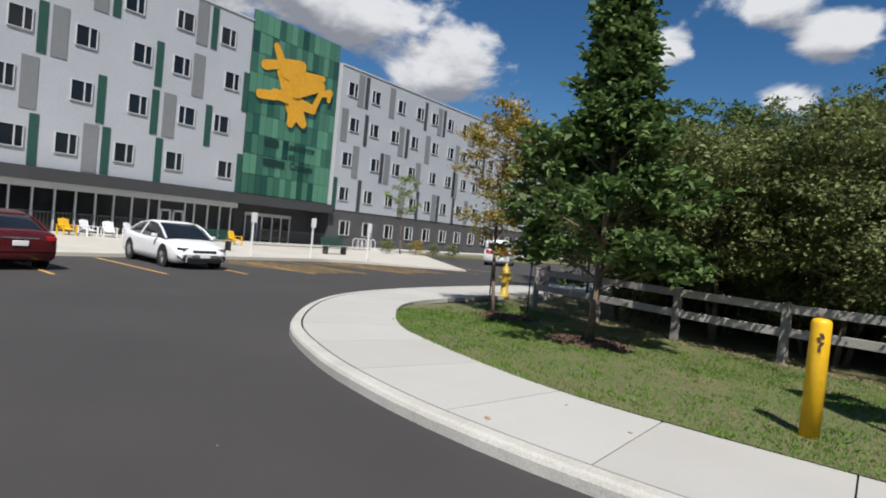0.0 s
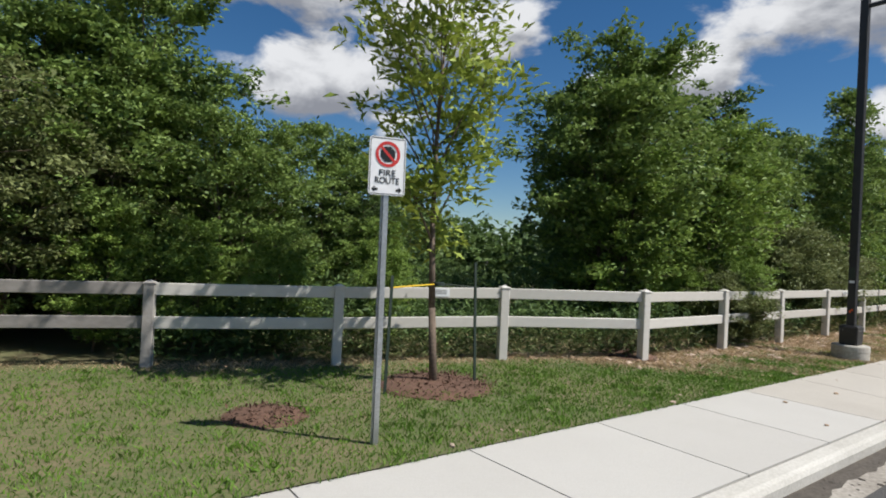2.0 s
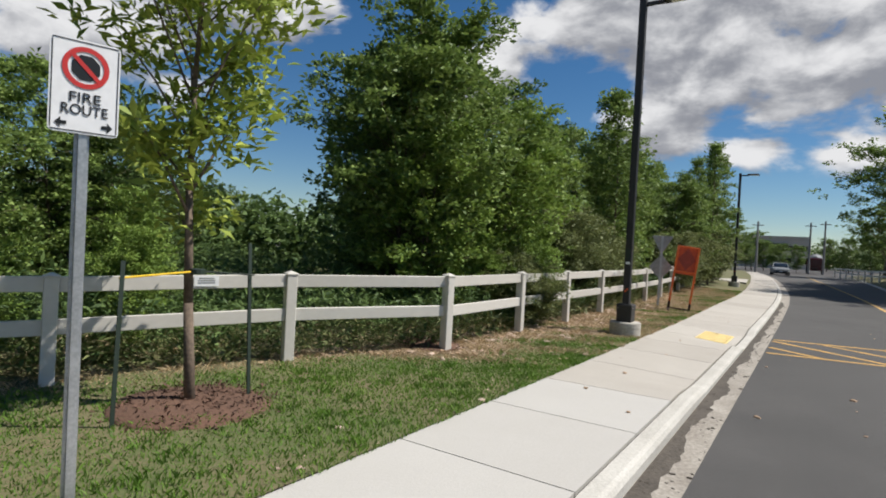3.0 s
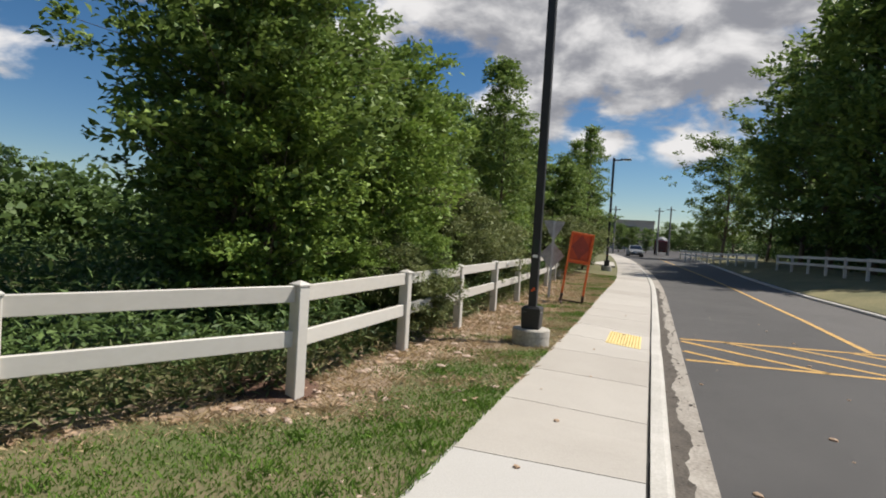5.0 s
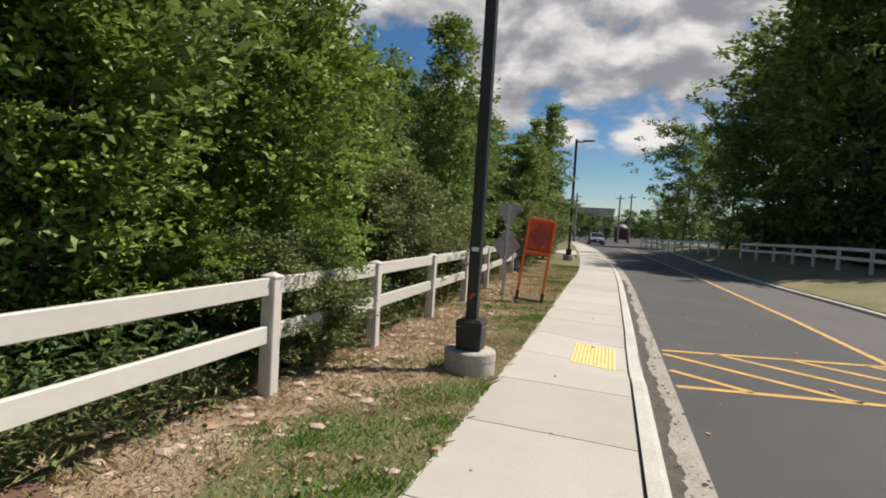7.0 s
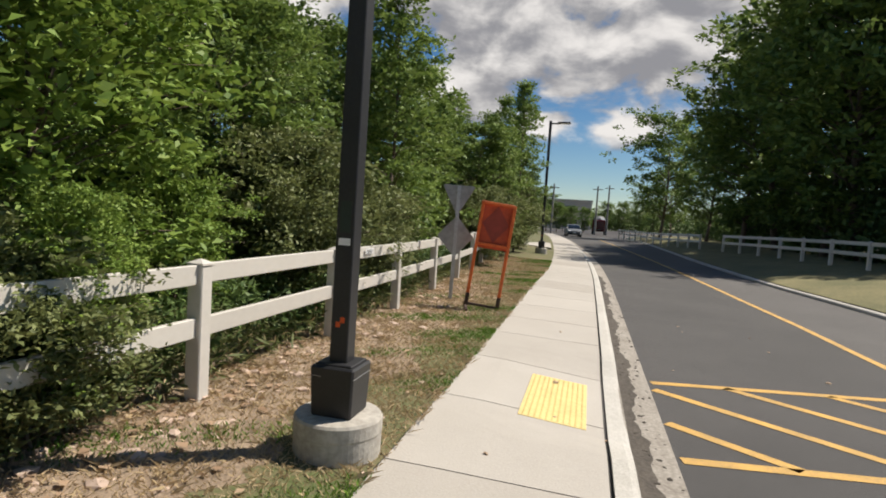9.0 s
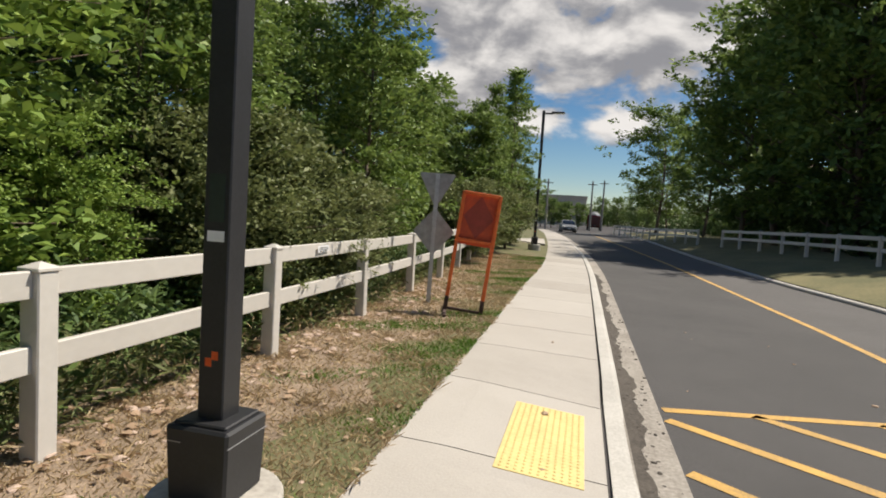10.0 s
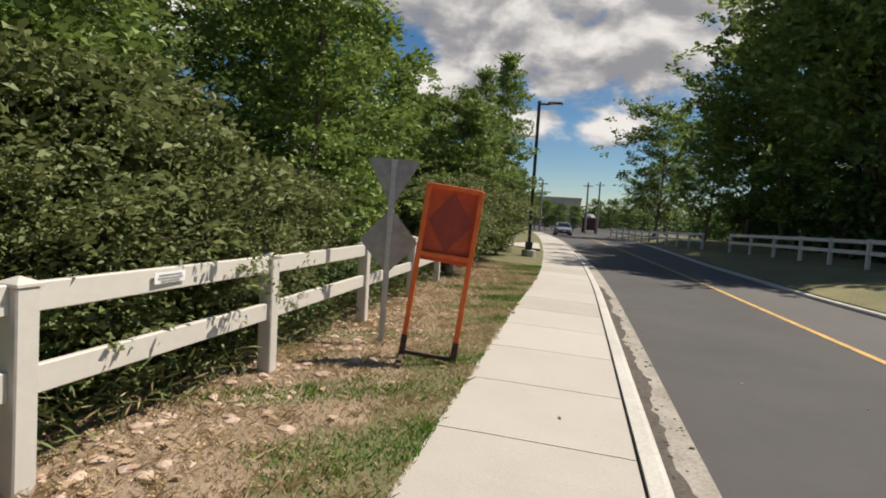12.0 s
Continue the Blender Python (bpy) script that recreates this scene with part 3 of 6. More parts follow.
PLACES = [  # kind, x, y, turn, size
    (0, 11.3, 9.6, 2.1, 0.92), (5, -4.5, 13.5, 1.0, 1.0), (5, -0.2, 12.1, 2.3, 0.95), (0, 2.3, 12.1, 3.7, 0.72), (0, 4.3, 11.4, 5.1, 0.62), (5, 1.2, 11.7, 3.7, 0.7), (4, 2.4, 10.95, 1.1, 0.44), (4, 3.6, 10.4, 2.6, 0.42), (4, 4.8, 9.9, 4.2, 0.40), (0, 1.0, 11.7, 5.0, 0.45), (4, 6.0, 9.5, 0.6, 0.34),
    (3, 1.1, 13.4, 2.2, 0.78), (0, 3.4, 13.5, 1.1, 0.97), (1, 4.2, 14.05, 2.9, 0.88), (0, 1.6, 13.95, 3.0, 0.98), (2, 0.4, 14.05, 0.8, 0.74), (0, 6.8, 13.0, 5.0, 0.68), (0, 5.6, 12.7, 1.0, 0.58), (1, 7.9, 13.2, 2.0, 0.58), (4, 6.9, 11.4, 0.3, 0.46),
    (1, 8.2, 14.6, 0.2, 0.58), (1, -5.0, 17.0, 0.9, 0.84), (3, -3.9, 13.9, 2.2, 0.86), (1, -7.5, 18.6, 4.0, 0.92), (2, -4.0, 19.0, 1.9, 0.8), (0, -0.5, 18.0, 0.4, 0.88),
    (1, 16.2, 10.7, 0.7, 0.74), (0, 17.7, 10.3, 2.5, 0.84), (2, 19.6, 10.2, 3.3, 0.80), (1, 21.0, 11.3, 1.2, 0.92), (2, 22.8, 9.0, 1.4, 1.12), (2, 12.8, 10.9, 0.9, 0.86), (2, 13.7, 12.0, 2.7, 0.94), (4, 10.7, 8.75, 0.9, 0.8), (9, 28.0, 8.0, 0.3, 1.0), (9, 30.6, 7.9, 1.7, 1.1), (9, 33.2, 7.8, 2.9, 1.2), (9, 36.4, 8.2, 4.0, 1.2), (9, 39.4, 8.4, 5.2, 1.2), (9, 42.5, 9.6, 0.9, 1.3), (4, 31.6, 8.3, 2.2, 0.75), (4, 37.8, 8.8, 3.6, 0.7), (4, 12.9, 7.45, 0.3, 0.34), (4, 13.4, 7.6, 2.0, 0.32), (9, 12.3, 7.5, 1.3, 0.58), (9, 12.85, 7.3, 2.9, 0.52), (4, 12.1, 7.9, 4.0, 0.36), (9, 19.3, 8.0, 0.4, 0.62), (9, 17.3, 8.2, 4.4, 0.72), (9, 18.5, 8.05, 5.2, 0.66), (0, 24.2, 10.4, 4.2, 1.04),
    (9, 17.5, 8.8, 0.6, 1.08), (9, 19.4, 8.7, 3.6, 1.05), (4, 15.5, 8.6, 5.0, 0.46), (4, 12.7, 8.35, 1.7, 0.44), (4, 14.2, 8.45, 4.0, 0.42), (9, 21.2, 8.5, 2.0, 0.85), (4, 24.8, 8.9, 2.0, 0.66), (0, 27.0, 10.3, 0.2, 0.94), (2, 29.5, 9.5, 5.0, 0.84),
    (2, 32.6, 8.3, 2.2, 0.86), (2, 38.6, 9.0, 2.9, 0.8), (2, 35.0, 10.4, 1.2, 0.9), (0, 37.0, 11.4, 2.4, 0.9), (2, 45.0, 13.0, 4.4, 0.9), (0, 50.0, 15.0, 1.0, 0.9),
    (1, 18.6, 14.2, 2.6, 1.12), (0, 21.4, 15.2, 4.1, 1.18), (1, 25.0, 14.6, 5.6, 1.18), (0, 29.0, 14.6, 3.0, 1.08), (1, 34.0, 16.0, 1.0, 1.1), (1, 16.5, 23.0, 0.9, 0.45),
    (0, 20.0, 26.0, 1.9, 0.5), (3, 13.4, 20.0, 4.1, 0.5), (3, 10.4, 17.0, 0.3, 0.46), (1, 0.6, 20.5, 3.9, 1.0), (1, 4.2, 20.5, 5.1, 0.98), (0, -10.0, 24.0, 0.2, 1.1),
    (8, 40.5, 7.9, 2.0, 1.0), (8, 33.6, 7.9, 4.0, 0.85), (8, 44.0, 8.6, 3.0, 0.9),
]
for kind, x, y, turn, size in PLACES:
    back = y > 14.1 or x > 26
    copy_thing(KINDS[(6, 7, 2 if y < 11 else 6, 7, 6)[kind] if back and kind < 5 else kind], at(x, y, None, turn, size))

# ---- the fence ----
POSTS = [(-7.6, 15.6), (-6.72, 13.17), (-4.79, 12.48), (-2.86, 11.68), (-0.96, 11.18), (1.0, 10.46), (2.91, 9.7), (5.05, 8.83), (7.29, 8.02), (9.26, 7.02), (11.7, 7.06), (13.93, 7.06), (16.34, 7.1), (18.7, 7.13), (21.23, 7.22)] + [(21.23 + 2.43 * i, 7.22 + 0.04 * i + 0.03 * i * i) for i in range(1, 5)]


def post_mesh(name, material):
    bm = bmesh.new()
    box(bm, (0, 0, 0.47), (0.127, 0.127, 1.14), 0, 0.008)
    box(bm, (0, 0, 1.048), (0.145, 0.145, 0.022), 0, 0.004)
    v = bmesh.ops.create_cone(bm, cap_ends=True, segments=4, radius1=0.098, radius2=0.01, depth=0.03)["verts"]
    bmesh.ops.transform(bm, matrix=Matrix.Translation((0, 0, 1.072)) @ Matrix.Rotation(radians(45), 4, "Z"), verts=v)
    return data(name, bm, material)


def rail_mesh(name, material):
    bm = bmesh.new()
    box(bm, (0.5, 0, 0), (1.0, 0.045, 0.15), 0, 0.006)
    return data(name, bm, material)


def fence_run(posts, material, label, floor=turf_z, group=""):
    f = thing("fence", pose(posts[0][0], posts[0][1], floor(*posts[0])), label, "fence", group)
    o = Vector((posts[0][0], posts[0][1], floor(*posts[0])))
    pm, rm = post_mesh("post", material), rail_mesh("rail", material)
    rng = random.Random(7)
    for i, (x, y) in enumerate(posts):
        a = posts[max(0, i - 1)]
        b = posts[min(len(posts) - 1, i + 1)]
        turn = math.atan2(b[1] - a[1], b[0] - a[0])
        p = Vector((x, y, floor(x, y))) - o
        piece("post", pm, f, Matrix.Translation(p) @ Matrix.Rotation(turn, 4, "Z") @ Matrix.Rotation(rng.uniform(-0.012, 0.012), 4, "X"))
        if i + 1 < len(posts):
            q = Vector((*posts[i + 1], floor(*posts[i + 1]))) - o
            for z in (0.56, 0.972):
                w = q - p
                ln = w.length - 0.11
                s = p + w.normalized() * 0.055
                m = Matrix.Translation(s + Vector((0, 0, z + rng.uniform(-0.006, 0.006)))) @ w.to_track_quat("X", "Z").to_matrix().to_4x4() @ Matrix.Diagonal((ln, 1, 1, 1))
                piece("rail", rm, f, m)
    return f


fence_run(POSTS[:7], GREYWOOD, "weathered grey two-rail fence along the wood")
fence_run(POSTS[6:], VINYL, "white vinyl two-rail fence along the verge")


# ---- writing ----
def words(text, size, material, parent, m, name="lettering", width=None):
    """Flat lettering in the built-in font, facing -y, centred on m; width squeezes it."""
    cu = bpy.data.curves.new(name, "FONT")
    cu.body, cu.size, cu.align_x, cu.align_y, cu.extrude = text, size, "CENTER", "CENTER", 0.0015
    cu.offset = size * (0.012 if size > 0.1 else 0.0)
    tmp = bpy.data.objects.new("tmp", cu)
    scene.collection.objects.link(tmp)
    me = bpy.data.meshes.new_from_object(tmp.evaluated_get(bpy.context.evaluated_depsgraph_get()))
    bpy.data.objects.remove(tmp)
    me.materials.clear()
    me.materials.append(material)
    ob = new(name, me)
    ob.parent = parent
    k = 1.0
    if width:
        xs = [v.co.x for v in me.vertices]
        k = width / (max(xs) - min(xs))
    ob.matrix_basis = m @ Matrix.Rotation(radians(90), 4, "X") @ Matrix.Diagonal((k, 1, 1, 1))
    return ob


def rounded(bm, x0, x1, z0, z1, y, depth, r=0.03):
    """An upright plate with rounded corners in the xz plane, its front at y."""
    ring = []
    for cx, cz, a0 in ((x1 - r, z1 - r, 0), (x0 + r, z1 - r, 90), (x0 + r, z0 + r, 180), (x1 - r, z0 + r, 270)):
        for k in range(5):
            a = radians(a0 + 22.5 * k)
            ring.append((cx + r * math.cos(a), cz + r * math.sin(a)))
    f = [bm.verts.new((x, y, z)) for x, z in ring]
    b = [bm.verts.new((x, y + depth, z)) for x, z in ring]
    n = len(ring)
    for i in range(n):
        bm.faces.new((f[i], b[i], b[(i + 1) % n], f[(i + 1) % n]))
    bm.faces.new(f)
    bm.faces.new(b[::-1])
    bmesh.ops.recalc_face_normals(bm, faces=bm.faces)
    return bm


def bar(parent, x0, x1, z0, z1, material, y=-0.003, name="text_bar"):
    bm = bmesh.new()
    box(bm, ((x0 + x1) / 2, y, (z0 + z1) / 2), (x1 - x0, 0.003, z1 - z0))
    return part(name, bm, material, parent)


SIGN_GREEN = paint("sign green", (0.006, 0.115, 0.055), (0.004, 0.09, 0.042), 0.4, 20, 2, 0)
SIGN_WHITE = paint("sign white", (0.80, 0.80, 0.80), (0.70, 0.70, 0.70), 0.4, 20, 2, 0)
SIGN_YELLOW = paint("sign yellow", (0.78, 0.52, 0.04), (0.66, 0.43, 0.03), 0.4, 20, 2, 0)
SIGN_PINK = paint("sign faded red", (0.62, 0.20, 0.22), (0.52, 0.15, 0.17), 0.45, 20, 2, 0)
SIGN_RED = paint("sign red", (0.55, 0.035, 0.03), (0.45, 0.03, 0.025), 0.4, 20, 2, 0)
SIGN_BLACK = paint("sign black", (0.012, 0.012, 0.012), None, 0.4, 20, 2, 0)
SIGN_BACK = paint("bare aluminium sign back", (0.38, 0.38, 0.37), (0.28, 0.28, 0.27), 0.5, 12, 3, 0.05, metal=0.35)
ORANGE = paint("orange painted steel", (0.82, 0.155, 0.025), (0.64, 0.11, 0.02), 0.5, 12, 3, 0.08)
ORANGE_DEEP = paint("red orange painted panel", (0.60, 0.085, 0.022), (0.44, 0.06, 0.02), 0.6, 12, 3, 0.08)
DIAMOND = paint("faded red sign panel", (0.36, 0.05, 0.03), (0.27, 0.04, 0.022), 0.6, 12, 3, 0.05)
RUST = paint("rusty steel", (0.10, 0.05, 0.035), (0.04, 0.025, 0.02), 0.8, 30, 4, 0.3)


def channel_post(parent, x, y, height):
    bm = bmesh.new()
    box(bm, (x, y + 0.012, height / 2 - 0.1), (0.028, 0.005, height + 0.2))
    for s in (-1, 1):
        box(bm, (x + s * 0.016, y + 0.024, height / 2 - 0.1), (0.005, 0.028, height + 0.2))
        box(bm, (x + s * 0.024, y + 0.038, height / 2 - 0.1), (0.018, 0.004, height + 0.2))
    return part("post", bm, GALV, parent)


# the parking sign: two boards on two posts
lot = thing("parking_sign", pose(0.92, 7.12, turf_z(0.92, 7.12), 0, 0, 33), "green parking lot sign of two boards on steel posts", "sign")
for x in (-0.365, 0.365):
    channel_post(lot, x, 0.0, 3.0)
upper = part("upper_board", rounded(bmesh.new(), -0.46, 0.46, 2.44, 3.06, 0, 0.006, 0.04), SIGN_YELLOW, lot)
part("face", rounded(bmesh.new(), -0.453, 0.453, 2.447, 3.053, -0.003, 0.003, 0.037), SIGN_GREEN, upper)
part("badge", rounded(bmesh.new(), -0.42, -0.10, 2.69, 3.015, -0.006, 0.003, 0.02), SIGN_PINK, upper)
words("P", 0.34, SIGN_WHITE, upper, Matrix.Translation((-0.26, -0.009, 2.853)))
words("RESIDENCE PARKING", 0.075, SIGN_WHITE, upper, Matrix.Translation((0.17, -0.006, 2.955)), width=0.49)
words("LOT R2", 0.13, SIGN_WHITE, upper, Matrix.Translation((0.17, -0.006, 2.795)), width=0.47)
words("PERMIT PARKING", 0.115, SIGN_YELLOW, upper, Matrix.Translation((0.0, -0.006, 2.57)), width=0.76)
lower = part("lower_board", rounded(bmesh.new(), -0.46, 0.46, 1.14, 2.34, 0, 0.006, 0.05), SIGN_YELLOW, lot)
part("face", rounded(bmesh.new(), -0.453, 0.453, 1.147, 2.333, -0.003, 0.003, 0.047), SIGN_GREEN, lower)
bar(lower, -0.05, 0.27, 2.215, 2.265, SIGN_WHITE, -0.005)
bar(lower, 0.02, 0.26, 2.185, 2.2, SIGN_WHITE, -0.005)
bm = bmesh.new()
for a, r in ((0, 0.05), (1.2, 0.045), (2.4, 0.05), (3.6, 0.045), (4.9, 0.05)):
    tube(bm, (-0.14, -0.005, 2.23), (-0.14 + r * math.cos(a), -0.005, 2.23 + r * math.sin(a)), 0.02, 0.012, 6)
part("emblem", bm, SIGN_YELLOW, lower)
words("PRIVATE PROPERTY", 0.058, SIGN_YELLOW, lower, Matrix.Translation((0.0, -0.006, 2.105)), width=0.56)
rows = [(2.055, 0.40), (2.03, 0.38)] + [(1.905 - 0.036 * k, 0.41 - 0.012 * (k % 3)) for k in range(7)] + [(1.555 - 0.036 * k, 0.40) for k in range(3)] + [(1.39, 0.2), (1.365, 0.12), (1.265, 0.18), (1.24, 0.13)]
for z, w in rows:
    bar(lower, -w, w, z - 0.007, z + 0.007, SIGN_WHITE, -0.005)
for z, w in ((1.955, 0.36), (1.435, 0.2), (1.305, 0.11), (1.19, 0.42)):
    bar(lower, -w, w, z - 0.012, z + 0.012, SIGN_YELLOW, -0.005)
bar(lower, -0.43, 0.43, 1.60, 1.645, SIGN_RED, -0.005)
bar(lower, -0.41, 0.41, 1.615, 1.628, SIGN_PINK, -0.007)

# the no-stopping sign
fire = thing("fire_route_sign", pose(3.98, 5.86, turf_z(3.98, 5.86), 1.2, -0.8, -12), "white no-stopping fire route sign on a steel post", "sign")
channel_post(fire, 0.0, 0.0, 2.44)
board = part("board", rounded(bmesh.new(), -0.152, 0.152, 2.0, 2.46, 0, 0.004, 0.025), SIGN_WHITE, fire)
bm = bmesh.new()
for x0, x1, z0, z1 in ((-0.142, 0.142, 2.447, 2.451), (-0.142, 0.142, 2.009, 2.013), (-0.144, -0.140, 2.02, 2.44), (0.140, 0.144, 2.02, 2.44)):
    box(bm, ((x0 + x1) / 2, -0.001, (z0 + z1) / 2), (x1 - x0, 0.003, z1 - z0))
part("border", bm, SIGN_BLACK, board)
bm = bmesh.new()
v = bmesh.ops.create_cone(bm, cap_ends=True, segments=8, radius1=0.066, radius2=0.066, depth=0.003)["verts"]
bmesh.ops.transform(bm, matrix=Matrix.Translation((0, -0.0015, 2.325)) @ Matrix.Rotation(radians(90), 4, "X") @ Matrix.Rotation(radians(22.5), 4, "Z"), verts=v)
part("stop_octagon", bm, SIGN_BLACK, board)
bm = bmesh.new()
ri, ro, seg = 0.078, 0.102, 36
ring = [[bm.verts.new((r * math.cos(2 * math.pi * k / seg), -0.004, 2.325 + r * math.sin(2 * math.pi * k / seg))) for k in range(seg)] for r in (ri, ro)]
for k in range(seg):
    bm.faces.new((ring[0][k], ring[0][(k + 1) % seg], ring[1][(k + 1) % seg], ring[1][k]))
box(bm, (0, -0.0045, 2.325), (0.17, 0.002, 0.02), 0, 0, Matrix.Rotation(radians(45), 4, "Y"))
part("prohibition_ring", bm, SIGN_RED, board)
words("FIRE", 0.07, SIGN_BLACK, board, Matrix.Translation((0, -0.003, 2.175)), width=0.135)
words("ROUTE", 0.07, SIGN_BLACK, board, Matrix.Translation((0, -0.003, 2.115)), width=0.20)
for s in (-1, 1):
    bm = bmesh.new()
    v = [bm.verts.new((s * x, -0.003, 2.045 + z)) for x, z in ((0.125, 0), (0.10, 0.026), (0.10, 0.009), (0.075, 0.009), (0.075, -0.009), (0.10, -0.009), (0.10, -0.026))]
    bm.faces.new(v if s < 0 else v[::-1])
    part("arrow", bm, SIGN_BLACK, board)

# back of the warning signs and the orange board
back = thing("warning_sign", pose(20.25, 6.6, turf_z(20.25, 6.6), -1.0, 1.0, -75), "grey backs of a triangular and a diamond sign on one post", "sign")
channel_post(back, 0.0, 0.0, 2.12)


def plate(parent, name, ring, y, material):
    bm = bmesh.new()
    f = [bm.verts.new((x, y, z)) for x, z in ring]
    g = [bm.verts.new((x, y + 0.004, z)) for x, z in ring]
    n = len(ring)
    bm.faces.new(f)
    bm.faces.new(g[::-1])
    for i in range(n):
        bm.faces.new((f[i], g[i], g[(i + 1) % n], f[(i + 1) % n]))
    bmesh.ops.recalc_face_normals(bm, faces=bm.faces)
    return part(name, bm, material, parent)


plate(back, "triangle_plate", [(-0.27, 2.13), (-0.29, 2.10), (-0.02, 1.60), (0.02, 1.60), (0.29, 2.10), (0.27, 2.13)], 0.052, SIGN_BACK)
plate(back, "diamond_plate", [(-0.33, 1.19), (-0.31, 1.16), (-0.02, 0.83), (0.02, 0.83), (0.31, 1.16), (0.33, 1.19), (0.31, 1.22), (0.02, 1.55), (-0.02, 1.55), (-0.31, 1.22)], 0.052, SIGN_BACK)

frame_sign = thing("portable_sign", pose(19.92, 5.96, turf_z(19.9, 5.96), 1.5, 6.0, -77), "orange portable road sign stand seen from behind", "sign")
for x in (-0.275, 0.275):
    bm = bmesh.new()
    box(bm, (x, 0, 1.05), (0.055, 0.05, 1.62), 0, 0.005)
    leg = part("leg", bm, ORANGE, frame_sign)
    bm = bmesh.new()
    box(bm, (x, 0, 0.12), (0.064, 0.06, 0.26), 0, 0.005)
    part("socket", bm, RUST, leg)
    bm = bmesh.new()
    box(bm, (x, 0, 0.015), (0.05, 0.85, 0.04), 0, 0.005)
    part("foot", bm, RUST, frame_sign)
for z in (1.845, 1.13):
    bm = bmesh.new()
    box(bm, (0, 0, z), (0.55, 0.05, 0.05), 0, 0.005)
    part("crossbar", bm, ORANGE, frame_sign)
bm = bmesh.new()
box(bm, (0, 0.045, 1.46), (0.58, 0.012, 0.80), 0, 0.003)
panel = part("panel", bm, ORANGE_DEEP, frame_sign)
plate(panel, "diamond", [(-0.235, 1.49), (0, 1.17), (0.235, 1.49), (0, 1.81)], 0.030, DIAMOND)
bm = bmesh.new()
box(bm, (0, 0, 0.06), (0.55, 0.04, 0.04))
part("brace", bm, RUST, frame_sign)

# yellow bollard
bol = thing("bollard", pose(-0.276, 6.26, turf_z(-0.28, 6.26), 0, 0, 0), "yellow plastic-sleeved steel bollard standing in the lawn", "bollard")
part("sleeve", lathe(bmesh.new(), [(0.086, -0.1), (0.086, 1.08), (0.08, 1.105), (0.06, 1.12), (0.02, 1.127)], 28), SAFETY, bol, smooth=True)
bm = bmesh.new()
for dx, dz in ((0, 0.0), (0.01, 0.05), (-0.01, 0.09), (0.012, 0.13)):
    box(bm, (0.008 + dx, -0.0885, 0.84 + dz), (0.026, 0.006, 0.05), 0, 0, Matrix.Rotation(0.5 * math.sin(40 * dz), 4, "Y"))
part("scuff", bm, RUST, bol, "brown scuff mark")


# ---- young trees on the verge ----
def stake(x, y, h, lean):
    t = thing("tree_stake", pose(x, y, turf_z(x, y), lean, lean * 0.6, 0), "dark green steel tree stake in the mulch", "stake", "tree stakes")
    bm = bmesh.new()
    box(bm, (0, 0, h / 2 - 0.1), (0.035, 0.006, h + 0.2))
    box(bm, (0, 0.015, h / 2 - 0.1), (0.006, 0.03, h + 0.2))
    part("bar", bm, STAKE, t)


STAKE = paint("dark green stake paint", (0.02, 0.035, 0.025), None, 0.6)
for x, y, h, lean in ((4.86, 7.22, 1.3, 1), (6.06, 7.14, 1.45, -2), (-6.96, 11.3, 1.5, 0), (-6.3, 12.0, 1.3, 1)):
    stake(x, y, h, lean)
YOUNG = tree("young_tree", "slender young tree with sparse yellow green leaves", "tree", at(5.57, 7.3, turn=0.9), LEAF_YELLOW, 4.9, 1.6, 1.55, 30, 9, 21, 0.15, 11, shape="vase", spread=0.25, lift=1.35, trunk=0.05, aspect=0.34)
bm = bmesh.new()
tube(bm, (0.0, 0, 1.17), (0.0, 0, 1.21), 0.07, 0.07, 12)
tube(bm, (0.18, -0.48, 1.16), (0, 0, 1.19), 0.008, 0.008, 5)
part("tie", bm, STAKE, YOUNG)
bm = bmesh.new()
tube(bm, (-0.504, 0.506, 1.15), (0, 0, 1.19), 0.009, 0.009, 6)
part("strap", bm, SIGN_YELLOW, YOUNG, "yellow strap to the stake")
tree("oak_tree", "dense dark green oak with a tall leader", "tree", at(-3.6, 9.1, turn=0.5), LEAF_DARK, 7.2, 1.95, 0.95, 78, 11, 26, 0.17, 12, shape="leader", spread=0.19, lift=0.35, trunk=0.075, aspect=0.55)
tree("young_tree", "young tree turning golden at the kerb corner", "tree", at(-6.45, 10.7, turn=0.2), LEAF_GOLD, 4.4, 0.85, 1.3, 30, 8, 20, 0.10, 13, shape="round", spread=0.2, lift=0.8, trunk=0.045)

# hydrant
HYD = paint("dull yellow hydrant paint", (0.48, 0.33, 0.03), (0.38, 0.26, 0.03), 0.5, 20, 3, 0.1)
hyd = thing("fire_hydrant", pose(-8.3, 14.3, walk_z(-8.3, 14.3), 0, 0, 20), "yellow cast iron fire hydrant by the pavement", "fire hydrant")
part("barrel", lathe(bmesh.new(), [(0.17, -0.1), (0.17, 0.04), (0.11, 0.06), (0.11, 0.62), (0.15, 0.64), (0.15, 0.68), (0.12, 0.70), (0.10, 0.82), (0.04, 0.88), (0.04, 0.94)], 16), HYD, hyd, smooth=True)
bm = bmesh.new()
tube(bm, (-0.2, 0, 0.5), (0.2, 0, 0.5), 0.06, 0.06, 10)
tube(bm, (0, 0, 0.45), (0, -0.2, 0.45), 0.075, 0.075, 10)
part("outlets", bm, HYD, hyd)


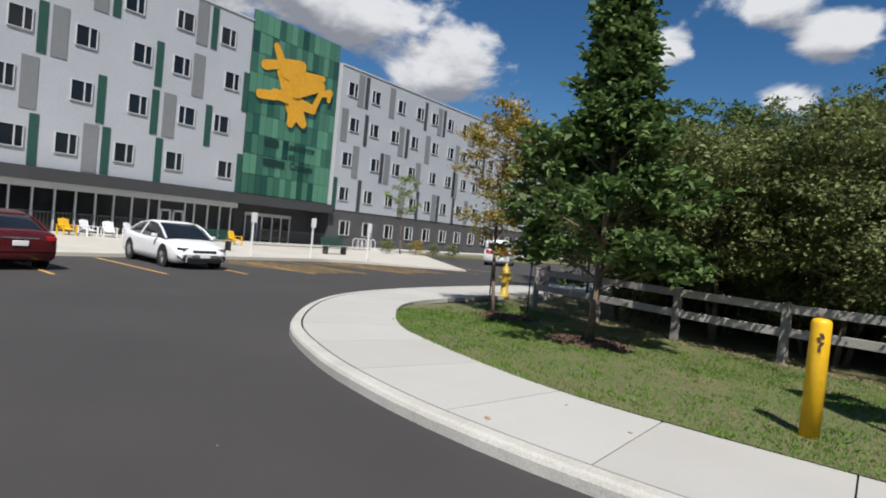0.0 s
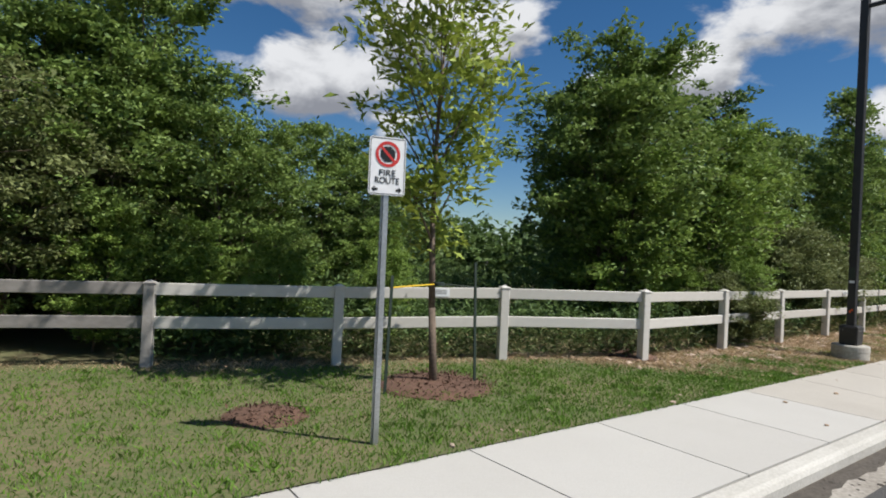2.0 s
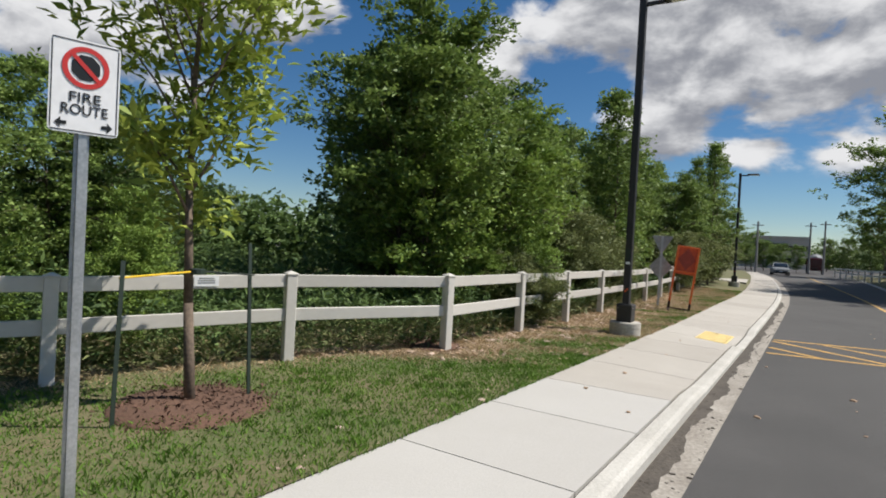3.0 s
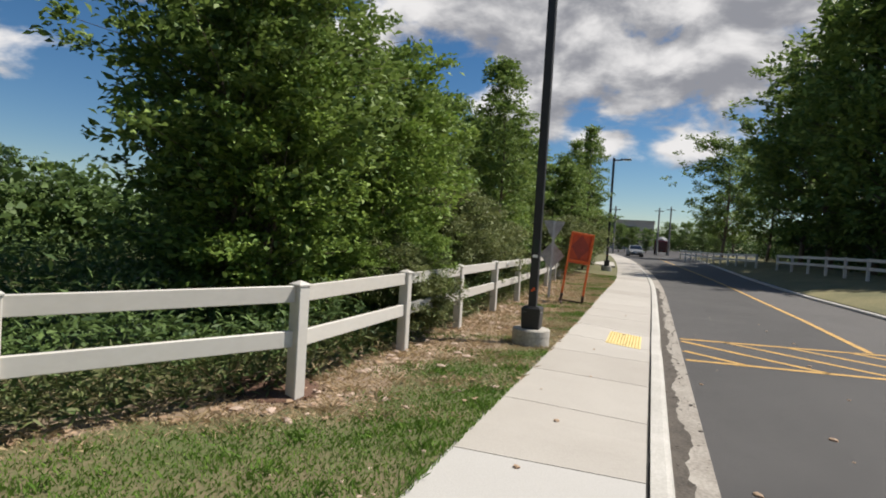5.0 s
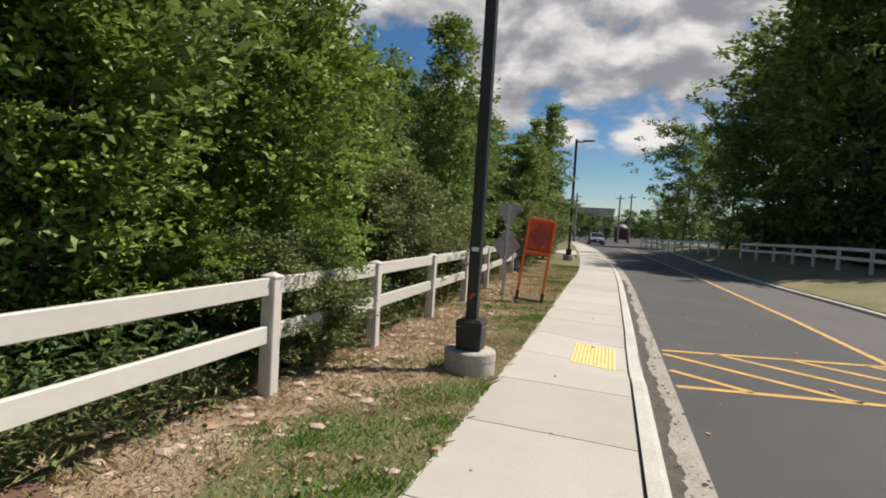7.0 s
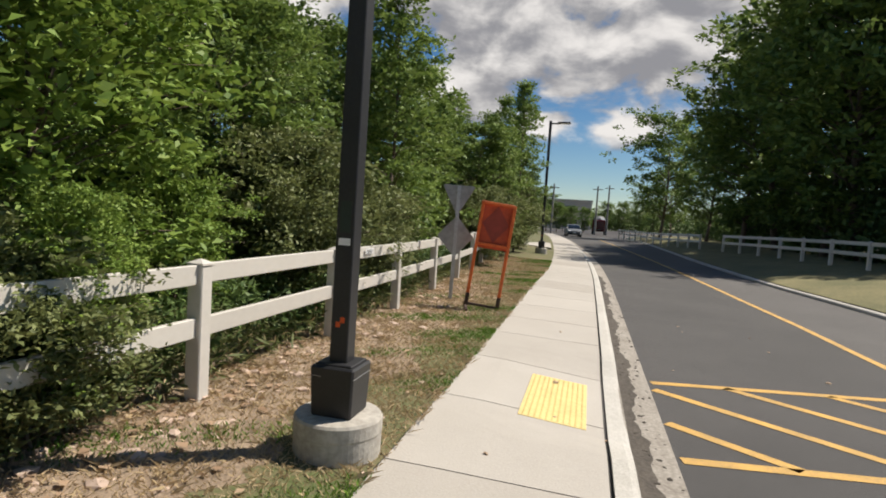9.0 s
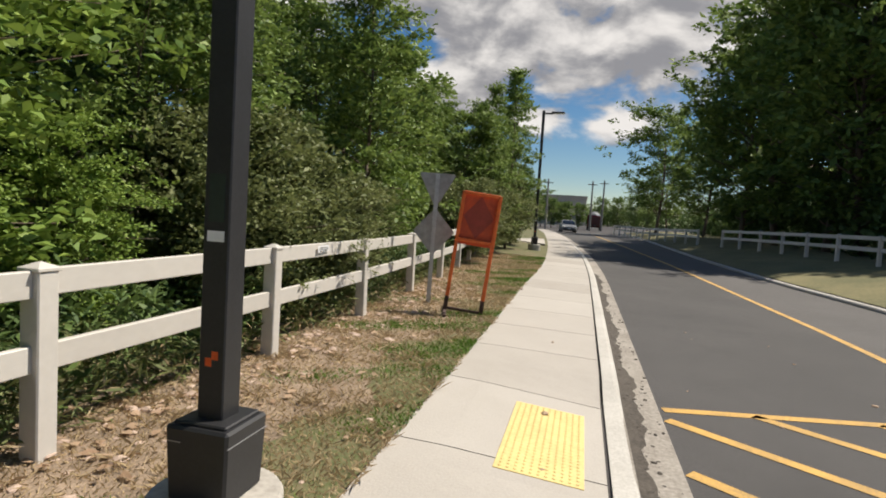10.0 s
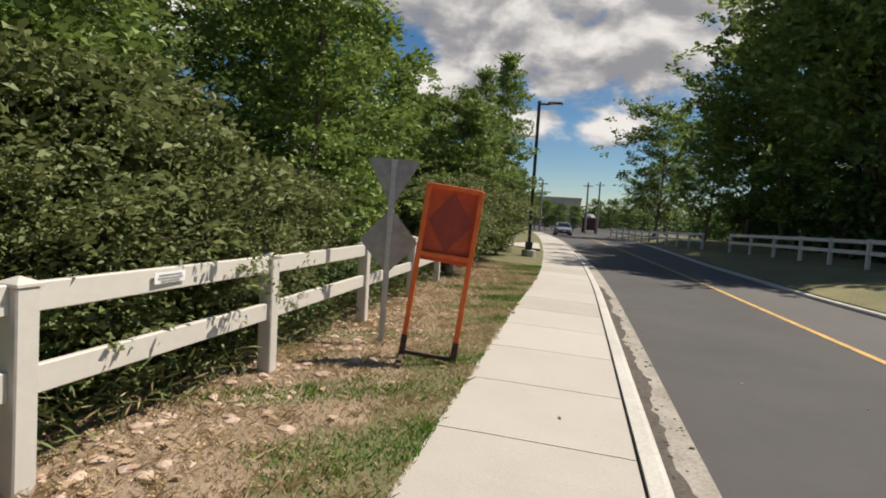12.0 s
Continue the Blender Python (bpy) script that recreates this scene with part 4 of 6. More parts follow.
# ---- street lamps ----
def lamp_post(x, y, turn, z, size=1.0):
    t = thing("street_lamp", pose(x, y, z, 0, 0, turn) @ Matrix.Diagonal((size, size, size, 1)), "black square steel street lamp on a round concrete base", "street lamp", "street lamps")
    bm = lathe(bmesh.new(), [(0.286, -0.2), (0.288, 0.22), (0.292, 0.235), (0.290, 0.315), (0.278, 0.332), (0.20, 0.336)], 48)
    part("concrete_base", bm, BASE, t, "weathered round concrete base")
    bm = bmesh.new()
    box(bm, (0, 0, 0.50), (0.30, 0.30, 0.33), 0, 0.012)
    low = [v for v in bm.verts if v.co.z < 0.5]
    for v in low:
        v.co.x *= 0.92
        v.co.y *= 0.92
    box(bm, (0, 0, 0.67), (0.25, 0.25, 0.02), 0, 0.006)
    cover = part("base_cover", bm, BLACK, t)
    bm = bmesh.new()
    box(bm, (-0.10, -0.1505, 0.60), (0.06, 0.003, 0.003))
    box(bm, (0.1505, 0, 0.60), (0.003, 0.29, 0.003))
    part("seam", bm, GALV, cover)
    bm = bmesh.new()
    box(bm, (0, 0, 3.6), (0.125, 0.125, 5.9), 0, 0.006)
    pole = part("pole", bm, BLACK, t)
    bm = bmesh.new()
    box(bm, (0.0, -0.064, 1.62), (0.075, 0.003, 0.20))
    part("cover_plate", bm, STAKE, pole)
    bm = bmesh.new()
    box(bm, (0.0, -0.064, 1.46), (0.08, 0.003, 0.045))
    part("sticker", bm, SIGN_WHITE, pole, "small white sticker")
    bm = bmesh.new()
    box(bm, (0.016, -0.064, 0.955), (0.030, 0.003, 0.036))
    box(bm, (-0.014, -0.064, 0.925), (0.030, 0.003, 0.036))
    part("sticker", bm, FLUOR, pole, "small orange sticker")
    bm = bmesh.new()
    box(bm, (0.22, 0, 6.42), (0.36, 0.06, 0.07), 0, 0.006)
    part("arm", bm, BLACK, t)
    bm = bmesh.new()
    box(bm, (0.66, 0, 6.46), (0.60, 0.30, 0.075), 0, 0.02)
    head = part("lamp_head", bm, BLACK, t)
    bm = bmesh.new()
    box(bm, (0.70, 0, 6.418), (0.40, 0.22, 0.012))
    part("lens", bm, SIGN_WHITE, head)
    return t


BASE = paint("weathered base concrete", (0.47, 0.44, 0.385), (0.31, 0.285, 0.245), 0.9, 26, 4, 0.4)
FLUOR = paint("orange sticker", (0.85, 0.12, 0.02), None, 0.5)
lamp_post(13.64, 5.74, -90, turf_z(13.6, 5.7) - 0.08)
lamp_post(37.0, 6.34, -90, turf_z(37.0, 6.34) - 0.05, 0.95)

# notice on the rail
note = thing("notice", pose(17.35, 7.078, turf_z(17.3, 7.05) + 0.995, 0, 0, 2), "small white printed notice fixed to the rail", "sign")
part("plate", rounded(bmesh.new(), -0.15, 0.15, -0.036, 0.036, -0.008, 0.004, 0.006), SIGN_WHITE, note)
for z, w in ((0.016, 0.11), (-0.004, 0.12), (-0.022, 0.09)):
    bar(note, -w, w, z - 0.005, z + 0.005, SIGN_BACK, -0.010)
note = thing("notice", pose(6.36, 8.325, turf_z(6.3, 8.3) + 0.985, 0, 0, -20), "small white printed notice fixed to the rail", "sign")
part("plate", rounded(bmesh.new(), -0.13, 0.13, -0.06, 0.06, -0.008, 0.004, 0.006), SIGN_WHITE, note)
for z, w in ((0.03, 0.08), (0.005, 0.09), (-0.018, 0.085)):
    bar(note, -w, w, z - 0.005, z + 0.005, SIGN_BACK, -0.010)


# ---- fence and trees across the road ----
def beside(x, d):
    k = int(np.argmin(np.abs(FAR_FENCE[:, 0] - x)))
    return tuple(shifted(FAR_FENCE, d)[k])


fence_run([beside(x, 2.7) for x in np.arange(49.0, 26, -2.43)], VINYL, "white vinyl two-rail fence on the far bank", bank_z)
fence_run([beside(x, 2.6) for x in np.arange(80, 53, -2.43)], VINYL, "white vinyl two-rail fence farther up the road", bank_z)
TALL = [
    tree("tree", "tall dense broadleaf tree behind the far fence", "tree", at(47.5, -9.0, bank_z(47.5, -9.0)), LEAF_MID, 16.5, 5.6, 1.4, 54, 10, 21, 0.48, 21, group="tall trees", spread=0.55, trunk=0.24),
    tree("tree", "tall pale green spreading tree up the road", "tree", at(78, -3.5, bank_z(78, -3.5), 0, 0.85), LEAF_MID, 15.0, 5.6, 2.0, 46, 9, 20, 0.44, 22, group="tall trees", spread=0.6, trunk=0.22),
]
for kind, x, y, turn, size in [(0, 44.0, -13.0, 1.0, 1.0), (0, 54.5, -8.5, 2.2, 0.98), (0, 60.5, -7.8, 4.0, 0.86), (1, 68.0, -6.5, 1.2, 0.78), (0, 51.0, -15.0, 5.0, 1.1),
                               (0, 44.0, -17.0, 0.6, 1.1), (1, 88.0, -6.0, 3.4, 0.7), (0, 66.0, -13.0, 5.5, 1.0), (0, 44.5, -9.4, 2.9, 0.98)]:
    copy_thing(TALL[kind], at(x, y, bank_z(x, y), turn, size))


def thicket(name, label, n, where, height, size, material, seed, category="undergrowth", aspect=0.45, droop=-0.2, floor=turf_z):
    """Loose leaves of low growth: where(rng, n) gives x, y; heights follow clumps."""
    rng = np.random.default_rng(seed)
    x, y = where(rng, n)
    clump = 0.55 + 0.45 * np.sin(x * 2.3 + 1.7 * np.sin(y * 1.3)) * np.sin(y * 2.9 + x * 0.7)
    z = np.array([floor(a, b) for a, b in zip(x, y)]) + rng.uniform(0, 1, n) ** 0.8 * height * (0.35 + 0.65 * clump)
    ob = new(name, quads(name, leaves(np.stack([x, y, z], 1), size, rng, None, aspect, droop), material))
    return tagged(ob, label, category, kind="stuff")


FX, FY = np.array([p[0] for p in POSTS[1:]]), np.array([p[1] for p in POSTS[1:]])


def behind_fence(rng, n, lo=0.15, hi=2.2, x0=-7, x1=33):
    x = rng.uniform(x0, x1, n)
    return x, np.interp(x, FX, FY) + lo + (hi - lo) * rng.uniform(0, 1, n) ** 1.2


thicket("undergrowth", "green weeds and brambles behind the fence", 44000, lambda r, n: behind_fence(r, n, 0.2, 2.6, 2.6), 0.95, 0.11, LEAF_DARK, 31, aspect=0.28)
thicket("undergrowth", "olive weeds and thin stalks behind the fence", 20000, lambda r, n: behind_fence(r, n, 0.08, 1.4, 4.5), 0.5, 0.13, LEAF_OLIVE, 32, aspect=0.14)
thicket("undergrowth", "dry brown stalks behind the fence", 5000, lambda r, n: behind_fence(r, n, 0.1, 1.2, 4.5), 0.4, 0.12, STRAW, 39, aspect=0.1)
thicket("undergrowth", "tall green weeds in the clearing", 26000, lambda r, n: (r.uniform(4, 14, n), r.uniform(9.5, 18, n)), 1.3, 0.14, LEAF_DARK, 33, aspect=0.25)
thicket("woodland", "dense dark growth deep in the wood", 42000, lambda r, n: (r.uniform(-7, 60, n), 21 + r.uniform(0, 1, n) * 5), 3.4, 0.34, LEAF_DARK, 34, "woodland", 0.6)
thicket("woodland", "dense dark growth between the trunks", 36000, lambda r, n: (r.uniform(15, 52, n), 12.2 + r.uniform(0, 1, n) * 4), 4.2, 0.26, LEAF_DARK, 35, "woodland", 0.6)
thicket("woodland", "dense dark growth between the trunks", 30000, lambda r, n: (r.uniform(-5.5, 6.5, n), 15.0 + r.uniform(0, 1, n) * 4), 4.0, 0.26, LEAF_DARK, 38, "woodland", 0.6)
thicket("woodland", "dark shaded growth under the far trees", 30000, lambda r, n: (r.uniform(28, 90, n), np.interp(np.linspace(0, 1, n), [0, 1], [0, 0]) - 8.5 - r.uniform(0, 6, n)), 4.5, 0.36, LEAF_DARK, 36, "woodland", 0.6, floor=bank_z)
thicket("woodland", "distant dark green tree line", 30000, lambda r, n: (208 + r.uniform(0, 25, n), r.uniform(-80, 80, n)), 8.0, 0.9, LEAF_DARK, 37, "woodland", 0.6)


# ---- grass, litter and stones on the verge ----
dx = np.arange(7.6, 33.2, 0.12)
fy = np.interp(dx, FX, FY)
wide = np.interp(dx, [7.6, 10, 14, 33], [0.1, 0.45, 1.0, 1.25]) + 0.18 * np.sin(dx * 2.1) + 0.09 * np.sin(dx * 5.3) + 0.06 * np.sin(dx * 13.7) + 0.05 * np.sin(dx * 31.0)
strip("bare_soil", np.stack([dx, fy - wide], 1), np.stack([dx, fy + 0.6], 1), lambda x, y: turf_z(x, y) + 0.006, lambda x, y: turf_z(x, y) + 0.006, SOIL, "bare dry soil along the fence foot", "ground", 5)
dx = np.arange(5.6, 30, 0.12)
foot = np.interp(dx, KERB_LINE[:, 0][KERB_LINE[:, 1] < 4.6], KERB_LINE[:, 1][KERB_LINE[:, 1] < 4.6])
mess = 0.10 + 0.06 * np.sin(dx * 3.1) * np.sin(dx * 1.3) + 0.04 * np.abs(np.sin(dx * 9.7)) + 0.03 * np.random.default_rng(3).uniform(0, 1, len(dx))
strip("gutter_dirt", np.stack([dx, foot - 0.004], 1), np.stack([dx, foot - np.clip(mess, 0.02, 1)], 1), lambda x, y: road_z(x, y) + 0.016, lambda x, y: road_z(x, y) + 0.013, GRIME, "dark dirt gathered at the kerb foot", "dirt", 2)

LOWER = TURF_LINE[(TURF_LINE[:, 1] < 9.2) & (TURF_LINE[:, 0] < 40)]


def verge(rng, n, x0=-7.7, x1=33.0, over=0.35):
    x = rng.uniform(x0, x1, n)
    lo = np.interp(x, LOWER[:, 0], LOWER[:, 1]) - 0.03
    hi = np.interp(x, FX, FY) + over
    return x, lo + (hi - lo) * rng.uniform(0, 1, n)


def dryness(x, y):
    """0 on fresh lawn, 1 on bare dry ground by the fence."""
    fence_d = np.interp(x, FX, FY) - y
    patch = np.sin(x * 1.7 + 2.0 * np.sin(y * 1.1)) * np.sin(y * 2.3 + x * 0.8) * 0.5 + 0.3 * np.sin(x * 5.1 + y * 3.7)
    east = np.clip((x - 7.0) / 7.0, 0, 1)
    return np.clip(1.0 + 0.30 * east - fence_d / (0.45 + 2.5 * east) + 1.3 * patch * (0.3 + 0.7 * east), 0, 1)


def blades(name, label, n, material, seed, dry, tall, width):
    rng = np.random.default_rng(seed)
    x, y = verge(rng, n)
    d = dryness(x, y)
    keep = rng.uniform(0, 1, n) < (d if dry else 1 - d)
    x, y = x[keep], y[keep]
    n = len(x)
    z = np.array([turf_z(a, b) for a, b in zip(x, y)])
    a = rng.uniform(0, 6.28, n)
    h = tall * rng.uniform(0.5, 1.4, n) * (0.75 + 0.6 * np.clip(np.sin(x * 7.1 + 2 * np.sin(y * 5.3)) * np.sin(y * 8.3 + x * 3.1), 0, 1))
    lean = rng.normal(0, 0.45 if not dry else 0.9, (n, 2)) * h[:, None]
    w = width * rng.uniform(0.6, 1.4, n)
    s = np.stack([np.cos(a) * w, np.sin(a) * w, np.zeros(n)], 1) / 2
    p = np.stack([x, y, z - 0.004], 1)
    midp = p + np.stack([lean[:, 0] * 0.35, lean[:, 1] * 0.35, h * 0.6], 1)
    tip = p + np.stack([lean[:, 0], lean[:, 1], h], 1)
    ob = new(name, quads(name, np.stack([p - s, p + s, midp + s * 0.8, tip], 1), material))
    return tagged(ob, label, "grass", kind="stuff")


blades("grass", "mown green lawn grass on the verge", 300000, GRASS, 41, False, 0.042, 0.010)
blades("grass", "dry straw-coloured grass by the fence", 150000, STRAW, 42, True, 0.045, 0.007)


def bed(name, label, x, y, r, seed, material=MULCH, n=700, chip=0.05):
    """A low heap of chips round a stem."""
    rng = np.random.default_rng(seed)
    a, d = rng.uniform(0, 6.28, n), r * np.sqrt(rng.uniform(0, 1, n)) * (1 + 0.15 * np.sin(rng.uniform(0, 6.28, n)))
    px, py = x + d * np.cos(a), y + d * np.sin(a)
    pz = np.array([turf_z(u, v) for u, v in zip(px, py)]) + 0.055 * np.clip(1 - (d / r) ** 2, 0, 1) + 0.012
    p = np.stack([px, py, pz], 1)
    t = thing(name, pose(0, 0, 0), label, "mulch bed")
    bm = lathe(bmesh.new(), [(r, -0.03), (r * 0.93, 0.012), (r * 0.6, 0.045), (r * 0.2, 0.06)], 24, (x, y, turf_z(x, y)))
    part("soil", bm, MULCH, t, smooth=True)
    c = new("mulch", quads("mulch", leaves(p, chip, rng, None, 0.4, -0.1), material))
    c.parent = t
    tagged(c, "loose bark chips", kind="stuff")
    return t


bed("mulch_bed", "round bed of red bark mulch about the young tree", 5.6, 7.3, 0.72, 51)
bed("mulch_bed", "round bed of red bark mulch about the oak", -3.63, 9.1, 0.75, 52)
bed("mulch_bed", "round bed of red bark mulch about the golden tree", -6.1, 10.7, 0.8, 53)
bed("bare_patch", "bare brown mulch patch in the lawn", 3.5, 7.05, 0.42, 54, n=260)
bed("mulch_bed", "reddish mulch strip beside the fence", 9.4, 7.4, 0.5, 55, n=300)

rng = np.random.default_rng(61)
n = 3600
x, y = verge(rng, n, -5, 26, 0.7)
keep = rng.uniform(0, 1, n) < np.clip(np.clip(1.1 - (np.interp(x, FX, FY) - y) / 0.8, 0.12, 1) * np.clip(0.25 + (x - 6) / 8, 0.1, 0.9), 0.02, 1) * np.clip(dryness(x, y), 0.1, 1)
x, y = x[keep], y[keep]
z = np.array([turf_z(a, b) for a, b in zip(x, y)]) + 0.03
lit = leaves(np.stack([x, y, z], 1), 0.085, rng, None, 0.7, 0.0)
lit[:, :, 2] = z[:, None] + (lit[:, :, 2] - z[:, None]) * 0.35
tagged(new("dead_leaves", quads("dead_leaves", lit, LITTER)), "fallen tan leaves scattered by the fence", "leaf litter", kind="stuff")


def stones(name, label, spots, material, seed, lo, hi):
    r = random.Random(seed)
    bm = bmesh.new()
    for x, y, z in spots:
        v = bmesh.ops.create_icosphere(bm, subdivisions=1, radius=1)["verts"]
        for q in v:
            q.co *= r.uniform(0.75, 1.2)
        s = r.uniform(lo, hi) if r.random() < 0.85 else hi * 1.4
        bmesh.ops.transform(bm, matrix=Matrix.Translation((x, y, z + s * 0.12)) @ Matrix.Rotation(r.uniform(0, 6.28), 4, "Z") @ Matrix.Diagonal((s, s * r.uniform(0.5, 1), s * 0.42, 1)), verts=v)
    return tagged(new(name, data(name, bm, material)), label, "stones", kind="stuff")


spots = []
for k in range(700):
    x = 8.5 + 15 * random.random() ** 0.8
    y = float(np.interp(x, FX, FY)) + random.gauss(-0.12, 0.28)
    spots.append((x, y, turf_z(x, y)))
stones("stones", "pale broken stones along the fence foot", spots, ROCK, 3, 0.016, 0.052)
spots = []
for k in range(60):
    x = 3 + 22 * random.random()
    y = 5.43 + abs(random.gauss(0, 0.35))
    spots.append((x, y, turf_z(x, y)))
stones("stones", "small stones at the pavement edge", spots, ROCK, 5, 0.012, 0.035)
spots = []
for k in range(520):
    x = 6 + 22 * random.random()
    y = 3.79 - 0.02 - 0.30 * random.random() ** 1.6
    spots.append((x, y, road_z(x, y) + 0.008))
stones("grit", "dark grit and crumbs lying in the gutter", spots, GRIME, 6, 0.006, 0.02)
spots = [(random.uniform(-4, 22), random.uniform(-1.5, 5.2)) for k in range(70)]
spots = [(x, y, (walk_z(x, y) if y > 4.0 else road_z(x, y)) + 0.004) for x, y in spots]
stones("litter", "pale bits of leaf on the road and pavement", spots, LITTER, 8, 0.012, 0.035)


# ---- the residence across the lot ----
CLAD = paint("pale grey cladding", (0.42, 0.43, 0.46), (0.37, 0.38, 0.41), 0.7, 8, 0.3, 0.03)
CLAD_GREY = paint("mid grey cladding", (0.20, 0.205, 0.21), (0.17, 0.175, 0.18), 0.7, 8, 0.3, 0.03)
CLAD_GREEN = paint("dark green cladding", (0.018, 0.075, 0.055), (0.012, 0.055, 0.042), 0.6, 8, 0.3, 0.03)
BRICK = paint("dark grey brick", (0.085, 0.083, 0.085), (0.055, 0.054, 0.056), 0.85, 30, 0.8, 0.2)
FASCIA = paint("charcoal fascia", (0.05, 0.05, 0.053), (0.04, 0.04, 0.042), 0.6, 10, 0.5, 0.03)
FRAME = paint("white window frame", (0.56, 0.56, 0.56), (0.48, 0.48, 0.48), 0.5, 10, 1, 0.02)
PANE = paint("dark window glass", (0.012, 0.013, 0.016), (0.007, 0.008, 0.010), 0.12, 1.0, 0.3, 0, gloss=0.5)
GLASS_GREEN = paint("green glass panel", (0.10, 0.25, 0.16), (0.003, 0.040, 0.030), 0.22, 3, 0.4, 0, per="object", gloss=0.5, share=0.96)
GOLD = paint("gold emblem sheet", (0.72, 0.36, 0.02), (0.60, 0.29, 0.015), 0.5, 5, 0.6, 0.02)
LETTER = paint("dark green lettering", (0.006, 0.035, 0.028), None, 0.5)

BX = -34.0
res = thing("residence_building", pose(BX, 0, 0), "long grey student residence with green strips and a glass front", "building")


def slabx(bm, y0, y1, z0, z1, front, back):
    """A block whose front face stands at x = front (towards +x)."""
    box(bm, ((front + back) / 2, (y0 + y1) / 2, (z0 + z1) / 2), (front - back, y1 - y0, z1 - z0))
    return bm


part("wall", slabx(bmesh.new(), -30, 22.3, 3.06, 14.62, 0, -15), CLAD, res, "pale grey clad wing")
part("wall", slabx(bmesh.new(), 30.45, 92, 2.75, 14.15, 0, -15), CLAD, res, "pale grey clad wing")
part("wall", slabx(bmesh.new(), 22.3, 30.45, 3.06, 14.4, -0.5, -15), FASCIA, res, "dark wall behind the glass")
part("fascia", slabx(bmesh.new(), -30, 30.4, 2.38, 3.06, 0.35, -3), FASCIA, res)
part("ground_wall", slabx(bmesh.new(), 30.4, 92, -1.2, 2.75, -0.05, -15), BRICK, res, "dark grey brick ground storey")
part("ground_wall", slabx(bmesh.new(), 22.4, 30.4, -1.2, 2.38, -1.6, -15), FASCIA, res, "recessed charcoal entrance wall")
part("ground_wall", slabx(bmesh.new(), -30, 22.4, -1.2, 2.38, -0.6, -15), PANE, res, "dark glazed shopfront")
part("soffit", slabx(bmesh.new(), -30, 22.2, 2.03, 2.38, 0.05, -0.55), FRAME, res, "white head band over the shopfront")
part("parapet", slabx(bmesh.new(), -30, 22.3, 14.62, 14.72, 0.06, -0.3), FRAME, res)
part("parapet", slabx(bmesh.new(), 30.45, 92, 14.15, 14.25, 0.06, -0.3), FRAME, res)
part("corner_strip", slabx(bmesh.new(), 29.95, 30.45, 3.0, 14.2, 0.02, -0.5), FRAME, res)
part("roof", slabx(bmesh.new(), -30, 92, 13.9, 14.1, -0.4, -14.8), CLAD_GREY, res)


def pane_mesh(w, h):
    bm = bmesh.new()
    box(bm, (0, w / 2, h / 2), (0.02, w, h))
    return data("pane", bm, PANE)


def frame_mesh(w, h, split):
    bm = bmesh.new()
    t = 0.042
    for y0, y1, z0, z1 in ((0, w, 0, t), (0, w, h - t, h), (0, t, t, h - t), (w - t, w, t, h - t), (split - 0.03, split + 0.03, t, h - t)):
        box(bm, (0.03, (y0 + y1) / 2, (z0 + z1) / 2), (0.09, y1 - y0, z1 - z0))
    return data("window", bm, FRAME)


WIN_A, WIN_B, WIN_C = frame_mesh(1.06, 1.12, 0.66), frame_mesh(1.06, 1.12, 0.40), frame_mesh(1.1, 1.2, 0.66)
P_A = pane_mesh(0.95, 1.01)
rnd = random.Random(4)


def window(y, top, low=False):
    w = piece("window", WIN_C if low else rnd.choice((WIN_A, WIN_A, WIN_B)), res, Matrix.Translation((-0.02 if low else 0.0, y, top - 1.12)))
    piece("pane", P_A, w, Matrix.Translation((0.005, 0.055, 0.055)))


LEFT = {13.5: (8.6, 11.4, 14.15, 17.1, 19.97), 10.8: (5.9, 8.9, 11.85, 14.75, 17.07, 20.47), 7.9: (5.9, 8.3, 11.8, 14.7, 17.62, 19.95), 5.03: (5.6, 8.85, 11.25, 14.15, 17.05, 20.47)}
for top, ys in LEFT.items():
    for y in ys:
        window(y, top)
more = tuple(52.8 + 2.66 * k for k in range(14))
RIGHTW = {13.05: (31.2, 33.9, 37.2, 39.85, 42.1, 44.7, 47.35, 49.95), 10.3: (31.65, 34.0, 36.65, 39.4, 42.5, 45.1, 47.3, 50.1), 7.45: (31.15, 34.45, 37.15, 39.35, 42.55, 45.1, 47.8, 50.0), 4.65: (31.15, 33.95, 36.6, 39.85, 42.1, 44.7, 47.4, 50.45)}
for top, ys in RIGHTW.items():
    for y in ys + more:
        window(y, top)
for y in (31.55, 34.2, 36.9, 39.7, 42.3, 45.0, 47.6, 50.2) + more:
    window(y, 1.85, True)


def strip_panel(y, top, wide, material, height=2.6):
    bm = slabx(bmesh.new(), y, y + wide, top - height, top, 0.035, -0.01)
    part("strip_panel", bm, material, res)


